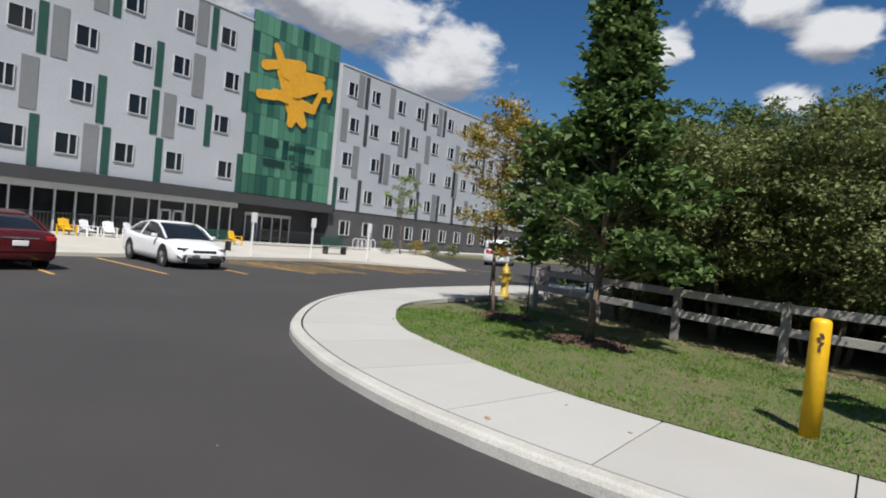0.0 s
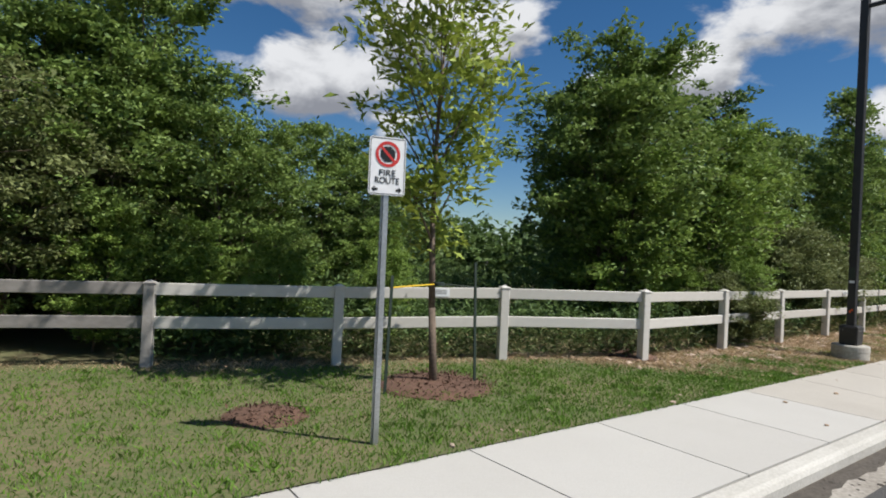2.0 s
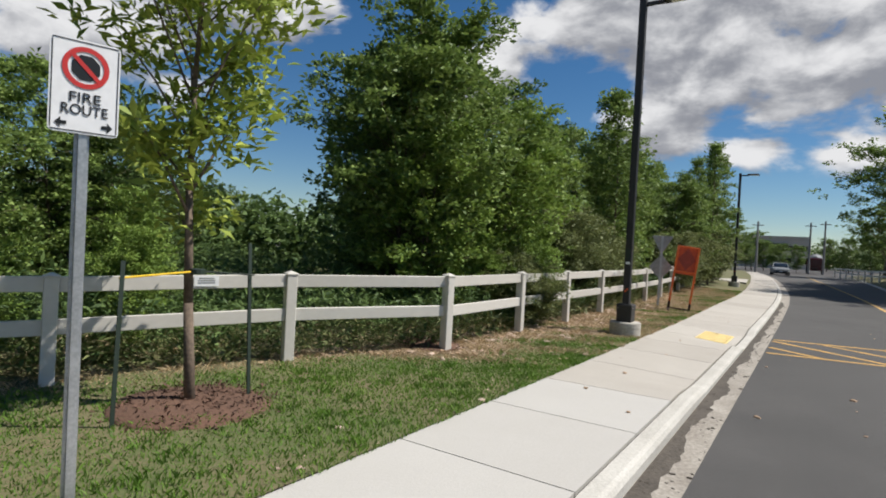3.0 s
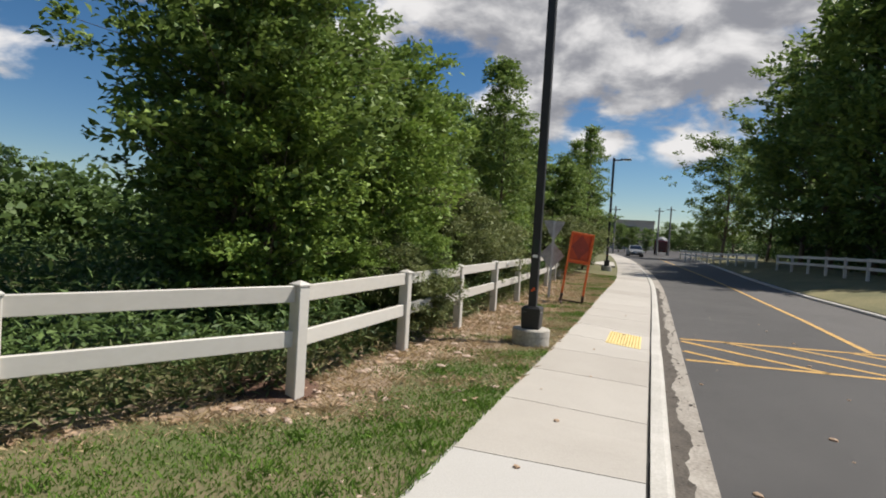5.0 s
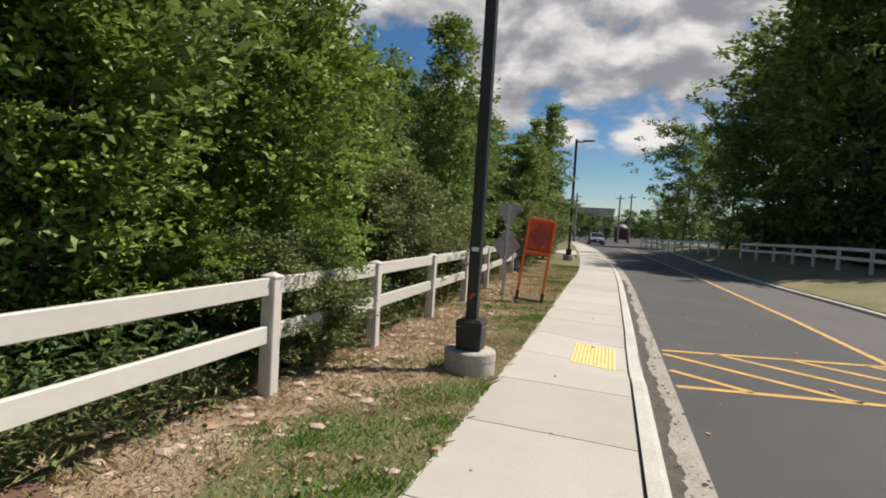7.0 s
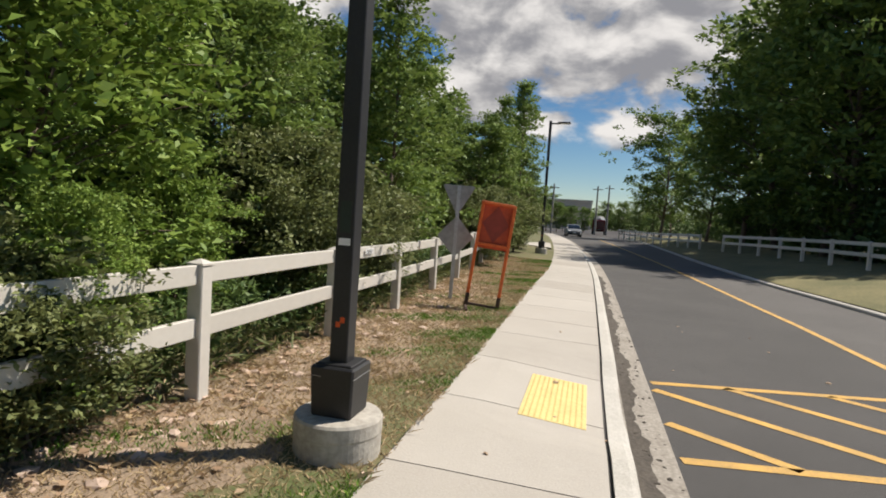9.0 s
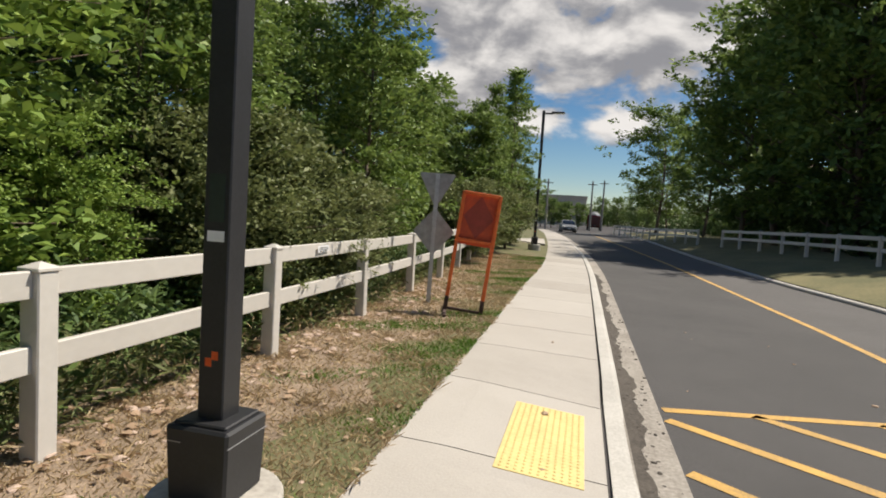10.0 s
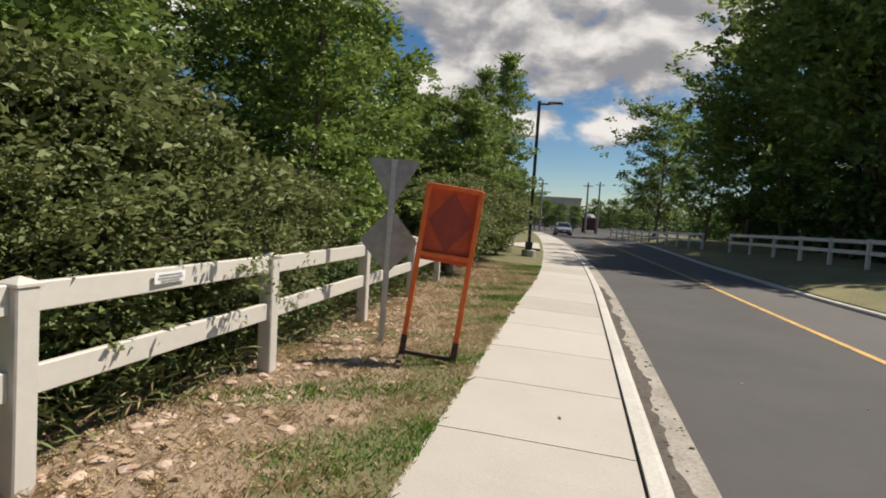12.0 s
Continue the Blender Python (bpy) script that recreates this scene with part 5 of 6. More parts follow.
for y, top in ((10.78, 11.36), (9.6, 8.5), (18.36, 14.48), (18.34, 11.26), (16.7, 8.42), (12.56, 5.72), (12.6, 14.4)):
    strip_panel(y, top, 0.74, CLAD_GREY)
for y, top in ((10.17, 11.36), (10.1, 5.7), (13.1, 8.46), (16.06, 11.26), (16.0, 8.44), (13.5, 5.72), (16.42, 5.68), (19.38, 8.34), (19.33, 14.46), (13.55, 14.4), (21.85, 11.1), (21.85, 5.66)):
    strip_panel(y, top, 0.42, CLAD_GREEN)
for y, top in ((32.3, 13.92), (36.1, 13.85), (43.1, 13.7), (48.5, 13.6), (30.75, 10.85), (37.7, 10.8), (41.55, 10.75), (46.5, 10.7), (32.3, 8.1), (36.15, 8.05), (40.45, 8.0), (46.6, 7.9), (43.3, 5.35), (38.4, 5.35), (48.9, 5.3), (53.9, 13.9), (56.6, 10.8), (59.2, 8.0), (54.0, 5.3), (64.5, 13.9)):
    strip_panel(y, top, 0.7, CLAD_GREY)
for y, top in ((33.15, 13.92), (41.05, 13.75), (44.0, 13.7), (49.3, 13.6), (33.35, 10.85), (38.68, 10.75), (46.4, 8.0), (35.6, 8.05), (33.2, 5.4), (40.9, 5.35), (44.1, 5.3), (46.7, 5.3), (30.5, 5.3), (51.7, 10.8), (58.2, 13.9), (55.4, 8.0)):
    strip_panel(y, top, 0.4, FASCIA if y > 32 else CLAD_GREEN)

# shopfront posts and doors
for y in (7.6, 8.6, 9.62, 10.63, 11.65, 12.65, 13.64, 14.6, 15.6, 16.56, 17.2, 18.83, 19.45, 20.38, 21.25, 22.05):
    part("mullion", slabx(bmesh.new(), y - 0.04, y + 0.04, -0.6, 2.05, -0.48, -0.62), FRAME, res)
for y0, y1 in ((17.25, 17.95), (18.05, 18.78)):
    bm = bmesh.new()
    for a, b, c, d in ((y0, y0 + 0.1, -0.6, 1.5), (y1 - 0.1, y1, -0.6, 1.5), (y0, y1, 1.4, 1.52), (y0, y1, -0.6, -0.4)):
        slabx(bm, a, b, c, d, -0.45, -0.61)
    part("door", bm, FRAME, res, "white framed glass door")
for y in (23.9, 24.5, 24.9, 25.3, 26.2, 27.0, 27.8):
    part("mullion", slabx(bmesh.new(), y - 0.05, y + 0.05, -0.5, 1.75, -1.5, -1.62), FRAME, res)
part("transom", slabx(bmesh.new(), 23.8, 27.9, 1.62, 1.85, -1.48, -1.62), FRAME, res)
part("entrance_glass", slabx(bmesh.new(), 25.3, 27.8, -0.5, 1.6, -1.54, -1.58), PANE, res)

# green glass front with gold emblem
front = thing("glass_front", pose(BX + 0.1, 0, 0), "tall front of green glass panels with a gold emblem", "facade")
cols, rws = 15, 9
gw, gh = (29.95 - 22.25) / cols, (15.4 - 3.1) / rws
bm = bmesh.new()
box(bm, (0, gw / 2, gh / 2), (0.05, gw - 0.03, gh - 0.03))
gpane = data("glass_panel", bm, GLASS_GREEN)
for i in range(cols):
    for j in range(rws):
        piece("glass_panel", gpane, front, Matrix.Translation((0, 22.25 + i * gw, 3.1 + j * gh)))
part("backing", slabx(bmesh.new(), 22.25, 29.95, 3.08, 15.42, -0.04, -0.12), LETTER, front)
bm = bmesh.new()


def limb(y0, z0, y1, z1, r0, r1, x):
    a, b = Vector((x, y0, z0)), Vector((x, y1, z1))
    d = (b - a).normalized()
    s = Vector((0, -d.z, d.y))
    for c, r in ((a, r0), (b + Vector((0.004, 0, 0)), r1)):
        v = bmesh.ops.create_circle(bm, cap_ends=True, segments=12, radius=r)["verts"]
        bmesh.ops.transform(bm, matrix=Matrix.Translation(c) @ Matrix.Rotation(radians(90), 4, "Y"), verts=v)
    e = Vector((0.008, 0, 0))
    bm.faces.new([bm.verts.new(p + e) for p in (a + s * r0, a - s * r0, b - s * r1, b + s * r1)])


for k, (y0, z0, y1, z1, r0, r1) in enumerate(((24.9, 12.0, 26.1, 9.6, 0.65, 0.8), (24.6, 12.6, 24.1, 13.5, 0.35, 0.25), (24.3, 12.3, 23.3, 12.0, 0.3, 0.35), (25.2, 12.2, 26.3, 12.7, 0.75, 0.45), (26.0, 11.7, 28.4, 12.4, 0.7, 0.22),
                                               (26.0, 11.0, 28.3, 11.8, 0.65, 0.35), (25.4, 10.2, 24.2, 10.25, 0.4, 0.35), (24.2, 10.1, 23.0, 9.95, 0.33, 0.32), (26.0, 9.5, 25.7, 8.5, 0.65, 0.32), (26.3, 9.3, 26.8, 8.7, 0.55, 0.35),
                                               (26.6, 10.0, 27.6, 9.9, 0.4, 0.35), (27.6, 9.9, 28.2, 11.2, 0.25, 0.22), (28.2, 11.2, 29.1, 11.5, 0.22, 0.28), (29.1, 11.5, 29.0, 10.9, 0.22, 0.18))):
    limb(y0, z0, y1, z1, r0, r1, 0.06 + 0.012 * k)
emblem = part("emblem", bm, GOLD, front, "gold heraldic emblem")
east_wall = Matrix.Translation((0.06, 26.1, 0)) @ Matrix.Rotation(radians(90), 4, "Z")
for text, x, z, wide in (("Residence", 0.75, 6.85, 2.7), ("at", 0.05, 6.15, 0.5), ("College", 1.0, 5.45, 2.1)):
    words(text, 0.75, LETTER, front, east_wall @ Matrix.Translation((x, 0, z)), width=wide)
for y0, y1, z0, z1 in ((23.75, 24.95, 6.6, 7.1), (23.8, 25.6, 5.2, 5.7)):
    part("text_bar", slabx(bmesh.new(), y0, y1, z0, z1, 0.075, 0.05), LETTER, front)

# ---- patio and paving in front ----
PAVE = paint("bright paving", (0.52, 0.49, 0.43), (0.42, 0.39, 0.34), 0.85, 20, 0.5, 0.2)
bm = bmesh.new()
solid(bm, [(-33.9, -30), (-21.2, -30), (-21.2, 18.8), (-20.2, 20.8), (-16.6, 24.6), (-18.0, 25.8), (-26.5, 33.5), (-31.5, 36), (-31.5, 90), (-33.9, 90)], -1.2, -0.16)
setting("patio", bm, PAVE, "pale concrete forecourt before the residence", "pavement")
bm = bmesh.new()
solid(bm, [(-30.6, 38), (-24, 46), (-24, 90), (-30.6, 90)], -1.2, -0.26)
setting("lawn", bm, TURF, "strip of lawn beside the residence", "ground")


def railing(y0, y1, x):
    t = thing("railing", pose(x, y0, -0.16), "dark steel bar railing on the forecourt", "railing", "forecourt railings")
    for z in (0.12, 1.02):
        bm = bmesh.new()
        box(bm, (0, (y1 - y0) / 2, z), (0.035, y1 - y0, 0.035))
        part("rail", bm, FASCIA, t)
    bm = bmesh.new()
    box(bm, (0, 0, 0.55), (0.018, 0.018, 0.95))
    bars = data("bar", bm, FASCIA)
    for k in range(int((y1 - y0) / 0.16) + 1):
        piece("bar", bars, t, Matrix.Translation((0, 0.16 * k, 0)))


railing(5.6, 16.9, -32.0)
railing(19.8, 29.6, -28.5)


def deck_chair(x, y, turn, material, label):
    t = thing("garden_chair", pose(x, y, -0.16, 0, 0, turn) @ Matrix.Diagonal((0.86, 0.86, 0.86, 1)), label, "chair", "forecourt chairs")
    for k in range(5):
        bm = bmesh.new()
        box(bm, (-0.30, -0.24 + 0.12 * k, 0.58), (0.03, 0.10, 0.75 - 0.05 * abs(k - 2)), 0, 0.008, Matrix.Rotation(-0.35, 4, "Y"))
        part("back_slat", bm, material, t)
    bm = bmesh.new()
    box(bm, (0.05, 0, 0.36), (0.6, 0.56, 0.04), 0, 0.008, Matrix.Rotation(0.15, 4, "Y"))
    part("seat", bm, material, t)
    for s in (-1, 1):
        bm = bmesh.new()
        box(bm, (0.05, s * 0.36, 0.56), (0.75, 0.12, 0.03), 0, 0.008)
        part("armrest", bm, material, t)
        for u in (-0.3, 0.36):
            bm = bmesh.new()
            box(bm, (u, s * 0.34, 0.275), (0.10, 0.05, 0.55), 0, 0.005)
            part("leg", bm, material, t)


for x, y, turn, m, label in ((-31, 11.05, 10, SAFETY, "yellow slatted garden chair on the forecourt"), (-31, 12.0, 20, SIGN_WHITE, "white slatted garden chair on the forecourt"), (-30.8, 12.9, -10, SIGN_WHITE, "white slatted garden chair on the forecourt"), (-31, 14.1, 30, SIGN_WHITE, "white slatted garden chair on the forecourt"), (-30.6, 14.9, -20, SIGN_WHITE, "white slatted garden chair on the forecourt"), (-29.5, 19.2, 10, SAFETY, "yellow slatted garden chair on the forecourt")):
    deck_chair(x, y, turn, m, label)


def bench(x, y, turn):
    t = thing("bench", pose(x, y, -0.16, 0, 0, turn), "dark green slatted steel bench on the forecourt", "bench", "forecourt benches")
    for k in range(4):
        bm = bmesh.new()
        box(bm, (0.1 + 0.11 * k - 0.2, 0, 0.45), (0.09, 1.7, 0.03), 0, 0.006)
        part("seat_slat", bm, CLAD_GREEN, t)
    for k in range(4):
        bm = bmesh.new()
        box(bm, (-0.24 - 0.03 * k, 0, 0.55 + 0.12 * k), (0.03, 1.7, 0.10), 0, 0.006)
        part("back_slat", bm, CLAD_GREEN, t)
    for s in (-0.7, 0.7):
        bm = bmesh.new()
        box(bm, (0, s, 0.22), (0.45, 0.05, 0.44), 0, 0.01)
        part("leg", bm, FASCIA, t)


bench(-24.6, 15.0, 0)
bench(-24.6, 22.6, 0)


def lot_sign(x, y):
    t = thing("parking_post_sign", pose(x, y, -0.16, 0, 0, 90), "small white parking sign on a slim post", "sign", "lot post signs")
    bm = bmesh.new()
    box(bm, (0, 0, 0.95), (0.06, 0.06, 1.9))
    part("post", bm, SIGN_WHITE, t)
    part("board", rounded(bmesh.new(), -0.15, 0.15, 1.5, 1.95, -0.04, 0.006, 0.02), SIGN_WHITE, t)


for x, y in ((-22.0, 15.2), (-21.6, 18.3), (-21.0, 21.6)):
    lot_sign(x, y)
hoops = thing("bike_rack", pose(-30, 29.6, -0.16), "row of white looped bicycle racks", "bike rack")
for k in range(5):
    bm = bmesh.new()
    for i in range(8):
        a, b = math.pi * i / 8, math.pi * (i + 1) / 8
        tube(bm, (0, 0.45 * k + 0.3 * math.cos(a), 0.5 + 0.35 * math.sin(a)), (0, 0.45 * k + 0.3 * math.cos(b), 0.5 + 0.35 * math.sin(b)), 0.03, 0.03, 6)
    for s in (-0.3, 0.3):
        tube(bm, (0, 0.45 * k + s, -0.1), (0, 0.45 * k + s, 0.5), 0.03, 0.03, 6)
    part("hoop", bm, SIGN_WHITE, hoops)
tree("young_tree", "thin young street tree before the residence", "tree", at(-27.5, 31.8, -0.16), LEAF_MID, 5.4, 1.1, 2.2, 12, 5, 12, 0.2, 14, spread=0.25, lift=0.9, trunk=0.06)
for x, y, s, mt, lb in ((-27.0, 33.0, 0.9, LEAF_GOLD, "low yellow shrub in the planting bed"), (-26.6, 34.6, 0.7, LEAF_OLIVE, "low brown shrub in the planting bed"), (-27.4, 30.2, 0.8, LEAF_OLIVE, "low brown shrub in the planting bed"), (-26.2, 36.6, 0.8, LEAF_OLIVE, "low brown shrub in the planting bed")):
    tree("shrub", lb, "shrub", at(x, y, -0.16), mt, 0.9 * s, 0.7 * s, 0.1, 10, 4, 12, 0.14, 15, spread=0.2, trunk=0.02, group="forecourt shrubs")


# ---- vehicles ----
CAR_WHITE = paint("white car paint", (0.72, 0.72, 0.72), (0.68, 0.68, 0.68), 0.25, 5, 1, 0, gloss=0.6)
CAR_RED = paint("dark red car paint", (0.075, 0.008, 0.010), (0.06, 0.006, 0.008), 0.25, 5, 1, 0, gloss=0.6)
CAR_GREY = paint("silver grey car paint", (0.16, 0.17, 0.18), None, 0.3, 5, 1, 0, gloss=0.6)
CAR_GLASS = paint("tinted car glass", (0.015, 0.018, 0.02), None, 0.08, 1, 1, 0)
TYRE = paint("tyre rubber", (0.015, 0.015, 0.015), None, 0.85)
RIM = paint("alloy rim", (0.5, 0.5, 0.5), (0.35, 0.35, 0.35), 0.35, 30, 5, 0, metal=0.8)
CHROME = paint("chrome trim", (0.7, 0.7, 0.7), None, 0.15, 5, 1, 0, metal=1.0)
TAIL = paint("red tail lamp", (0.35, 0.01, 0.01), None, 0.25, 5, 1, 0)


def loft(bm, sections, close=True):
    """Skin through rings of equal length."""
    rows = [[bm.verts.new(p) for p in s] for s in sections]
    n = len(rows[0])
    for a, b in zip(rows, rows[1:]):
        for i in range(n):
            bm.faces.new((a[i], a[(i + 1) % n], b[(i + 1) % n], b[i]))
    if close:
        bm.faces.new(rows[0][::-1])
        bm.faces.new(rows[-1])
    bmesh.ops.recalc_face_normals(bm, faces=bm.faces)
    return bm


def car(m, paintwork, label, van=False):
    """A saloon or a van, nose towards +x, its wheels on z = 0."""
    t = thing("van" if van else "car", m, label, "van" if van else "car")
    if van:
        L, hood = 4.8, [(-2.4, 1.72), (-2.3, 1.80), (1.0, 1.82), (1.45, 1.25), (2.25, 1.02), (2.4, 0.85)]
        belt = [(-2.4, 1.15, 0.88), (-2.3, 1.18, 0.91), (1.0, 1.15, 0.92), (1.45, 1.12, 0.90), (2.25, 0.98, 0.84), (2.4, 0.72, 0.70)]
    else:
        L = 4.8
        belt = [(-2.4, 0.72, 0.74), (-2.3, 0.96, 0.82), (-1.6, 1.0, 0.90), (0.0, 0.95, 0.92), (1.0, 0.93, 0.91), (1.9, 0.80, 0.86), (2.3, 0.66, 0.76), (2.42, 0.52, 0.62)]
    rings = []
    for x, z, w in curve_pts(belt, 0.12):
        lo = 0.20 + 0.10 * max(0, abs(x) - 2.0) / 0.4
        side = [(0.90, lo), (0.97, lo + 0.06), (1.0, lo + 0.20), (1.0, z - 0.26), (0.985, z - 0.14), (0.94, z - 0.05), (0.80, z), (0.45, z + 0.025)]
        rings.append([(x, -w * k, h) for k, h in side] + [(x, w * k, h) for k, h in side[::-1]])
    body = part("body", loft(bmesh.new(), rings), paintwork, t, smooth=True)
    if van:
        cab = [(-2.36, 1.10, 0.86, 1.76, 0.72), (-2.25, 1.12, 0.89, 1.86, 0.78), (0.6, 1.12, 0.90, 1.87, 0.78), (0.95, 1.1, 0.89, 1.80, 0.74), (1.55, 1.08, 0.86, 1.10, 0.80)]
    else:
        cab = [(-2.05, 0.92, 0.76, 0.97, 0.68), (-1.6, 0.93, 0.80, 1.19, 0.62), (-1.15, 0.93, 0.83, 1.35, 0.60), (-0.5, 0.92, 0.85, 1.435, 0.62), (0.1, 0.91, 0.85, 1.42, 0.63), (0.55, 0.90, 0.84, 1.30, 0.64), (1.3, 0.88, 0.80, 0.93, 0.72)]
    dense = curve_pts(cab, 0.15)
    rings = [[(x, -w, z), (x, -(w + wt) / 2 - 0.02, (z + zt) / 2), (x, -wt, zt - 0.03), (x, -wt * 0.85, zt), (x, wt * 0.85, zt), (x, wt, zt - 0.03), (x, (w + wt) / 2 + 0.02, (z + zt) / 2), (x, w, z)] for x, z, w, zt, wt in dense]
    part("cabin_glass", loft(bmesh.new(), rings), paintwork if van else CAR_GLASS, t, smooth=True)
    if not van:
        roof = [[(x, -wt - 0.03, zt - 0.06), (x, -wt - 0.005, zt - 0.015), (x, -wt * 0.8, zt + 0.012), (x, wt * 0.8, zt + 0.012), (x, wt + 0.005, zt - 0.015), (x, wt + 0.03, zt - 0.06)] for x, z, w, zt, wt in dense if -1.3 < x < 0.32]
        part("roof", loft(bmesh.new(), roof), paintwork, t, smooth=True)
        for s in (-1, 1):
            for a, b in (((0.25, s * 0.64, 1.38), (0.75, s * 0.71, 1.22)), ((0.75, s * 0.71, 1.22), (1.28, s * 0.77, 0.93)), ((-1.2, s * 0.61, 1.32), (-1.6, s * 0.69, 1.15)), ((-1.6, s * 0.69, 1.15), (-2.05, s * 0.75, 0.93)), ((-0.42, s * 0.65, 1.40), (-0.55, s * 0.86, 0.93))):
                part("pillar", tube(bmesh.new(), a, b, 0.035, 0.035, 6), paintwork, t)
            bm = bmesh.new()
            box(bm, (0.85, s * 0.98, 0.98), (0.12, 0.18, 0.12), 0, 0.03)
            part("mirror", bm, paintwork, t)
    else:
        for s in (-1, 1):
            bm = bmesh.new()
            box(bm, (0.75, s * 0.865, 1.45), (0.75, 0.02, 0.42))
            part("side_window", bm, CAR_GLASS, t)
        bm = bmesh.new()
        box(bm, (-2.36, 0, 1.42), (0.06, 1.3, 0.42))
        part("rear_window", bm, CAR_GLASS, t)
        for z, w in ((1.05, 1.5), (0.9, 1.3)):
            bm = bmesh.new()
            box(bm, (-2.415, 0, z), (0.02, w, 0.09))
            part("livery_stripe", bm, SIGN_RED, t)
        for s in (-1, 1):
            bm = bmesh.new()
            box(bm, (0, s * 0.922, 1.0), (3.0, 0.012, 0.22))
            part("livery_stripe", bm, SIGN_RED, t)
    for x in (-1.36, 1.38):
        for s in (-1, 1):
            bm = lathe(bmesh.new(), [(0.20, -0.11), (0.315, -0.105), (0.33, -0.06), (0.33, 0.06), (0.315, 0.105), (0.20, 0.11)], 24)
            bmesh.ops.transform(bm, matrix=Matrix.Translation((x, s * 0.80, 0.33)) @ Matrix.Rotation(radians(90), 4, "X"), verts=bm.verts)
            wheel = part("wheel", bm, TYRE, t, smooth=False)
            bm = bmesh.new()
            for k in range(10):
                a = 2 * math.pi * k / 10
                tube(bm, (x, s * 0.905, 0.33), (x + 0.2 * math.cos(a), s * 0.905, 0.33 + 0.2 * math.sin(a)), 0.03, 0.025, 5)
            part("rim", bm, RIM, wheel)
            bm = lathe(bmesh.new(), [(0.36, -0.01), (0.40, 0.0), (0.36, 0.01)], 24)
            bmesh.ops.transform(bm, matrix=Matrix.Translation((x, s * 0.905, 0.36)) @ Matrix.Rotation(radians(90), 4, "X"), verts=bm.verts)
            part("wheel_arch", bm, TYRE, t)
    for s in (-1, 1):
        bm = bmesh.new()
        box(bm, (2.2 if not van else 2.3, s * 0.60, 0.655), (0.26, 0.30, 0.09), s * -0.4, 0.02)
        part("headlight", bm, CHROME, t)
        bm = bmesh.new()
        box(bm, (-2.34, s * 0.66, 0.82 if not van else 1.0), (0.16, 0.26, 0.14 if not van else 0.3), s * 0.3, 0.03)
        part("tail_light", bm, TAIL, t)
    bm = bmesh.new()
    box(bm, (2.37, 0, 0.60), (0.10, 0.75, 0.09), 0, 0.02)
    part("grille", bm, BLACK, t)
    bm = bmesh.new()
    box(bm, (2.40, 0, 0.36), (0.10, 1.1, 0.12), 0, 0.02)
    part("intake", bm, BLACK, t)
    for x in (2.45, -2.42):
        bm = bmesh.new()
        box(bm, (x, 0, 0.47 if x > 0 else 0.70), (0.02, 0.34, 0.13), 0, 0.01)
        part("number_plate", bm, SIGN_WHITE, t)
    bm = bmesh.new()
    box(bm, (-2.39, 0, 0.83), (0.03, 0.8, 0.04), 0, 0.01)
    part("chrome_strip", bm, CHROME, t)
    return t


car(pose(-19.1, 10.05, road_z(-19.1, 10), 0, 0, -5), CAR_WHITE, "white four-door saloon parked in a bay")
car(pose(-18.8, 4.75, road_z(-18.8, 4.7), 0, 0, 182), CAR_RED, "dark red saloon parked with its tail to the lot")
car(pose(-21.6, 36.4, road_z(-21.6, 36), 0, 0, 114), CAR_WHITE, "white delivery van with red stripes in the lane", True)
car(pose(80.0, 6.1, road_z(80, 6.1), 0, 0, 186), CAR_GREY, "silver grey saloon coming down the road")
car(pose(66.0, 15.2, road_z(66, 15) + 0.02, 0, 0, 170), CAR_GREY, "dark grey saloon parked beyond the pavement")


# ---- far end of the road ----
TAN = paint("pale tan brick", (0.62, 0.52, 0.42), (0.54, 0.45, 0.36), 0.85, 10, 0.3, 0.1)
far = thing("far_building", pose(185, 8, 0.3), "low tan brick building with dark windows far off", "building")
bm = bmesh.new()
box(bm, (10, 14, 4.2), (20, 36, 8.4))
part("wall", bm, TAN, far)
bm = bmesh.new()
box(bm, (10, 14, 8.65), (20.4, 36.4, 0.5))
part("roof", bm, TAN, far)
bm = bmesh.new()
box(bm, (-1.0, 5.0, 6.6), (2.2, 8, 0.5))
part("canopy", bm, FASCIA, far)
for k in range(10):
    for z in (2.2, 5.6):
        bm = bmesh.new()
        box(bm, (-0.02, -2.5 + 3.6 * k, z), (0.1, 2.2, 1.5))
        part("window", bm, PANE, far)
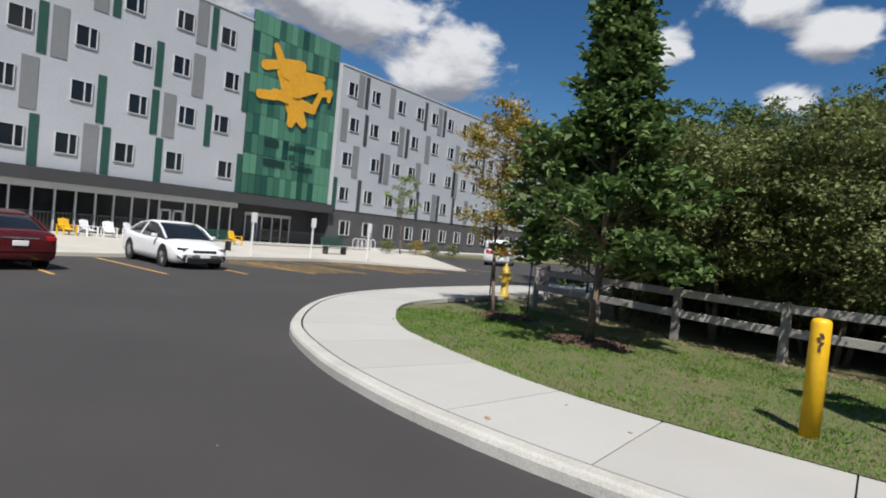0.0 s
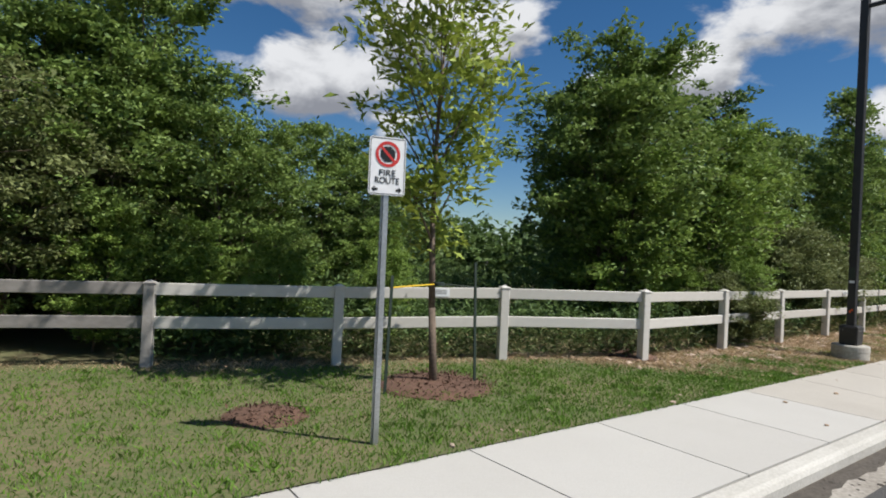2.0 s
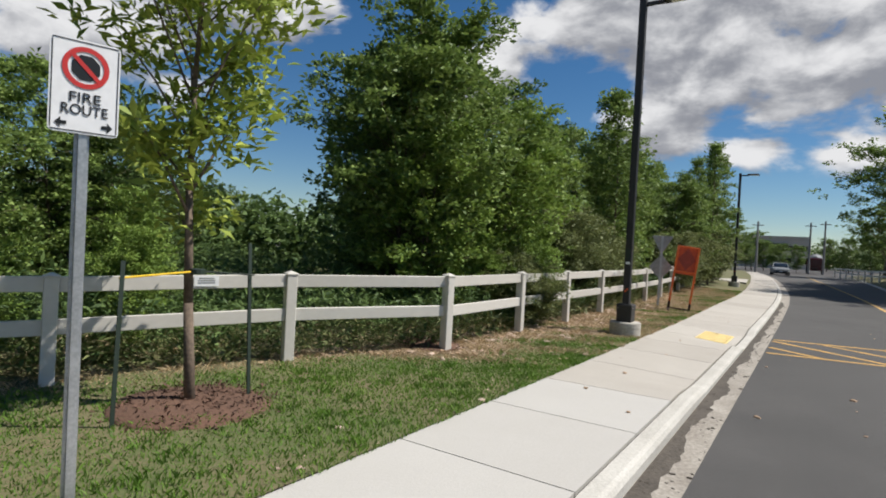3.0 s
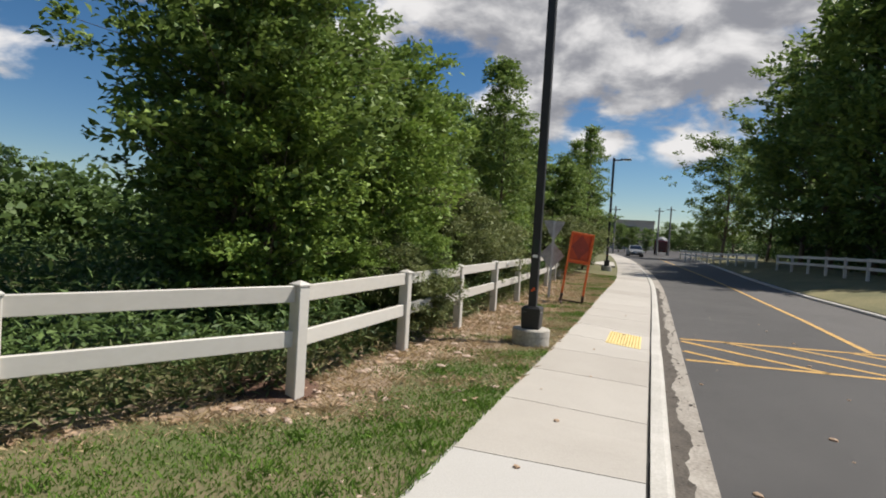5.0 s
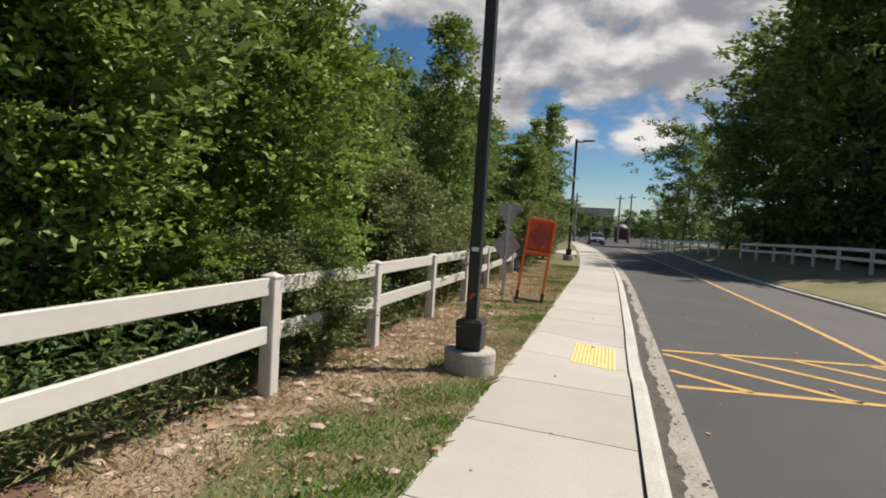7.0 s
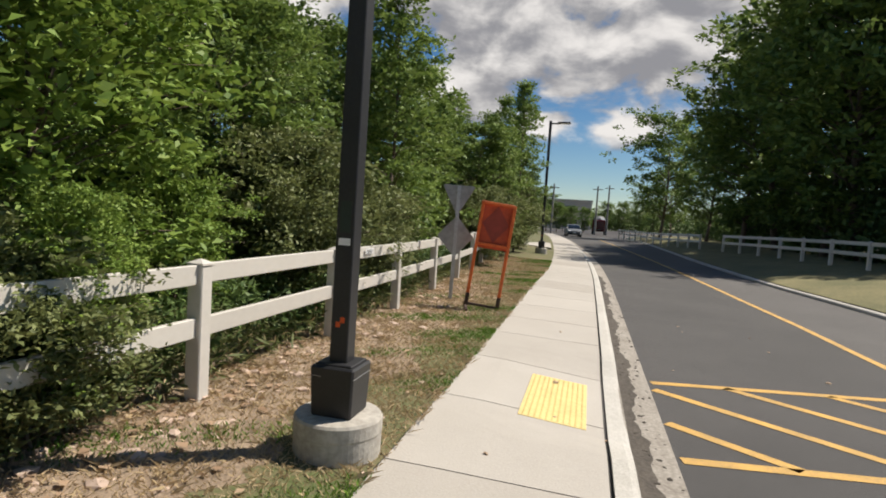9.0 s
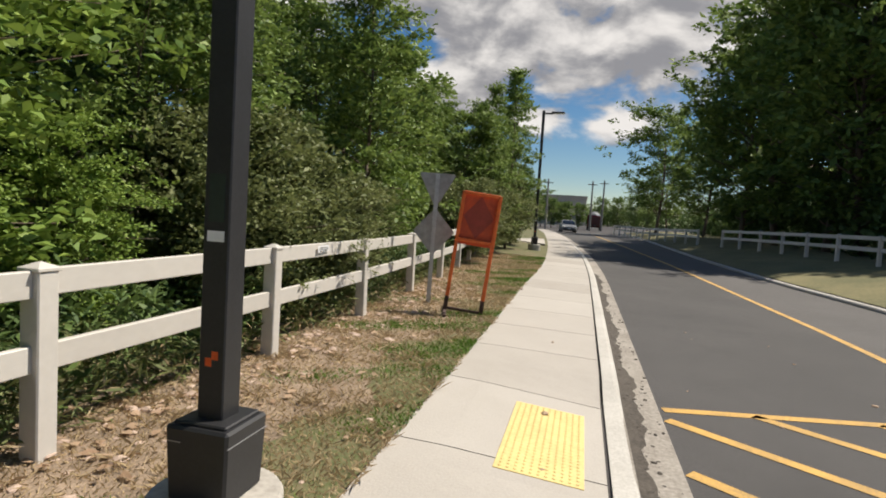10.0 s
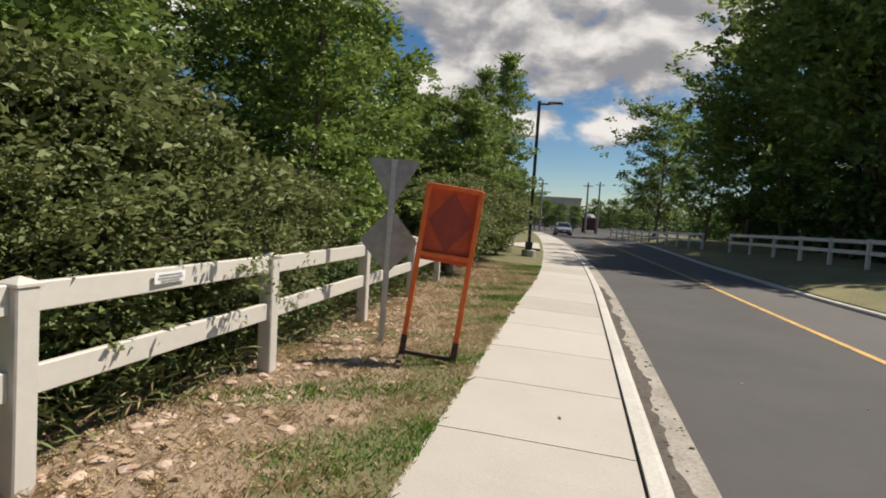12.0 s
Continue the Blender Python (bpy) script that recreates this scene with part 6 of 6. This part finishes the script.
for x, y, h in ((100, 3.4, 7.5), (104, 1.6, 8.0), (92, 9.5, 7.0)):
    t = thing("utility_pole", pose(x, y, road_z(x, y)), "grey wooden utility pole at the far junction", "pole", "utility poles")
    part("pole", tube(bmesh.new(), (0, 0, -0.2), (0, 0, h), 0.16, 0.11, 8), GREYWOOD, t)
    bm = bmesh.new()
    box(bm, (0, 0, h - 0.5), (0.12, 1.4, 0.12))
    part("crossarm", bm, GREYWOOD, t)
for x, y, s, mt in ((104, 14.5, 0.52, 0), (110, 11.5, 0.46, 1), (98, 18.0, 0.6, 0), (112, 17, 0.55, 1), (90, 21, 0.6, 0), (118, 9.0, 0.34, 1), (84, 18, 0.5, 1), (108, 9.6, 0.27, 0), (109, 7.3, 0.25, 0), (106, 12.0, 0.32, 1), (113, 5.2, 0.25, 0), (150, 0.5, 0.4, 0), (152, -3.5, 0.42, 0), (148, -7.0, 0.45, 0), (155, -10.5, 0.45, 0)):
    copy_thing(TALL[mt], at(x, y, road_z(x, y), x, s))
truck = thing("truck", pose(112, 2.6, road_z(112, 2.6), 0, 0, 178), "red and grey truck standing at the junction", "truck")
bm = bmesh.new()
box(bm, (1.8, 0, 1.5), (1.8, 2.2, 2.0), 0, 0.15)
part("cab", bm, CAR_RED, truck)
bm = lathe(bmesh.new(), [(0.6, -1.8), (1.1, -1.0), (1.1, 0.8), (0.5, 1.6)], 14)
bmesh.ops.transform(bm, matrix=Matrix.Translation((-1.4, 0, 2.0)) @ Matrix.Rotation(radians(80), 4, "Y"), verts=bm.verts)
part("drum", bm, CLAD_GREY, truck)
for x in (-2.2, -1.0, 1.8):
    for s in (-1, 1):
        bm = lathe(bmesh.new(), [(0.3, -0.15), (0.5, -0.12), (0.5, 0.12), (0.3, 0.15)], 14)
        bmesh.ops.transform(bm, matrix=Matrix.Translation((x, s, 0.5)) @ Matrix.Rotation(radians(90), 4, "X"), verts=bm.verts)
        part("wheel", bm, TYRE, truck)
bm = bmesh.new()
box(bm, (0, 0, 0.8), (5.4, 0.9, 0.25))
part("chassis", bm, FASCIA, truck)
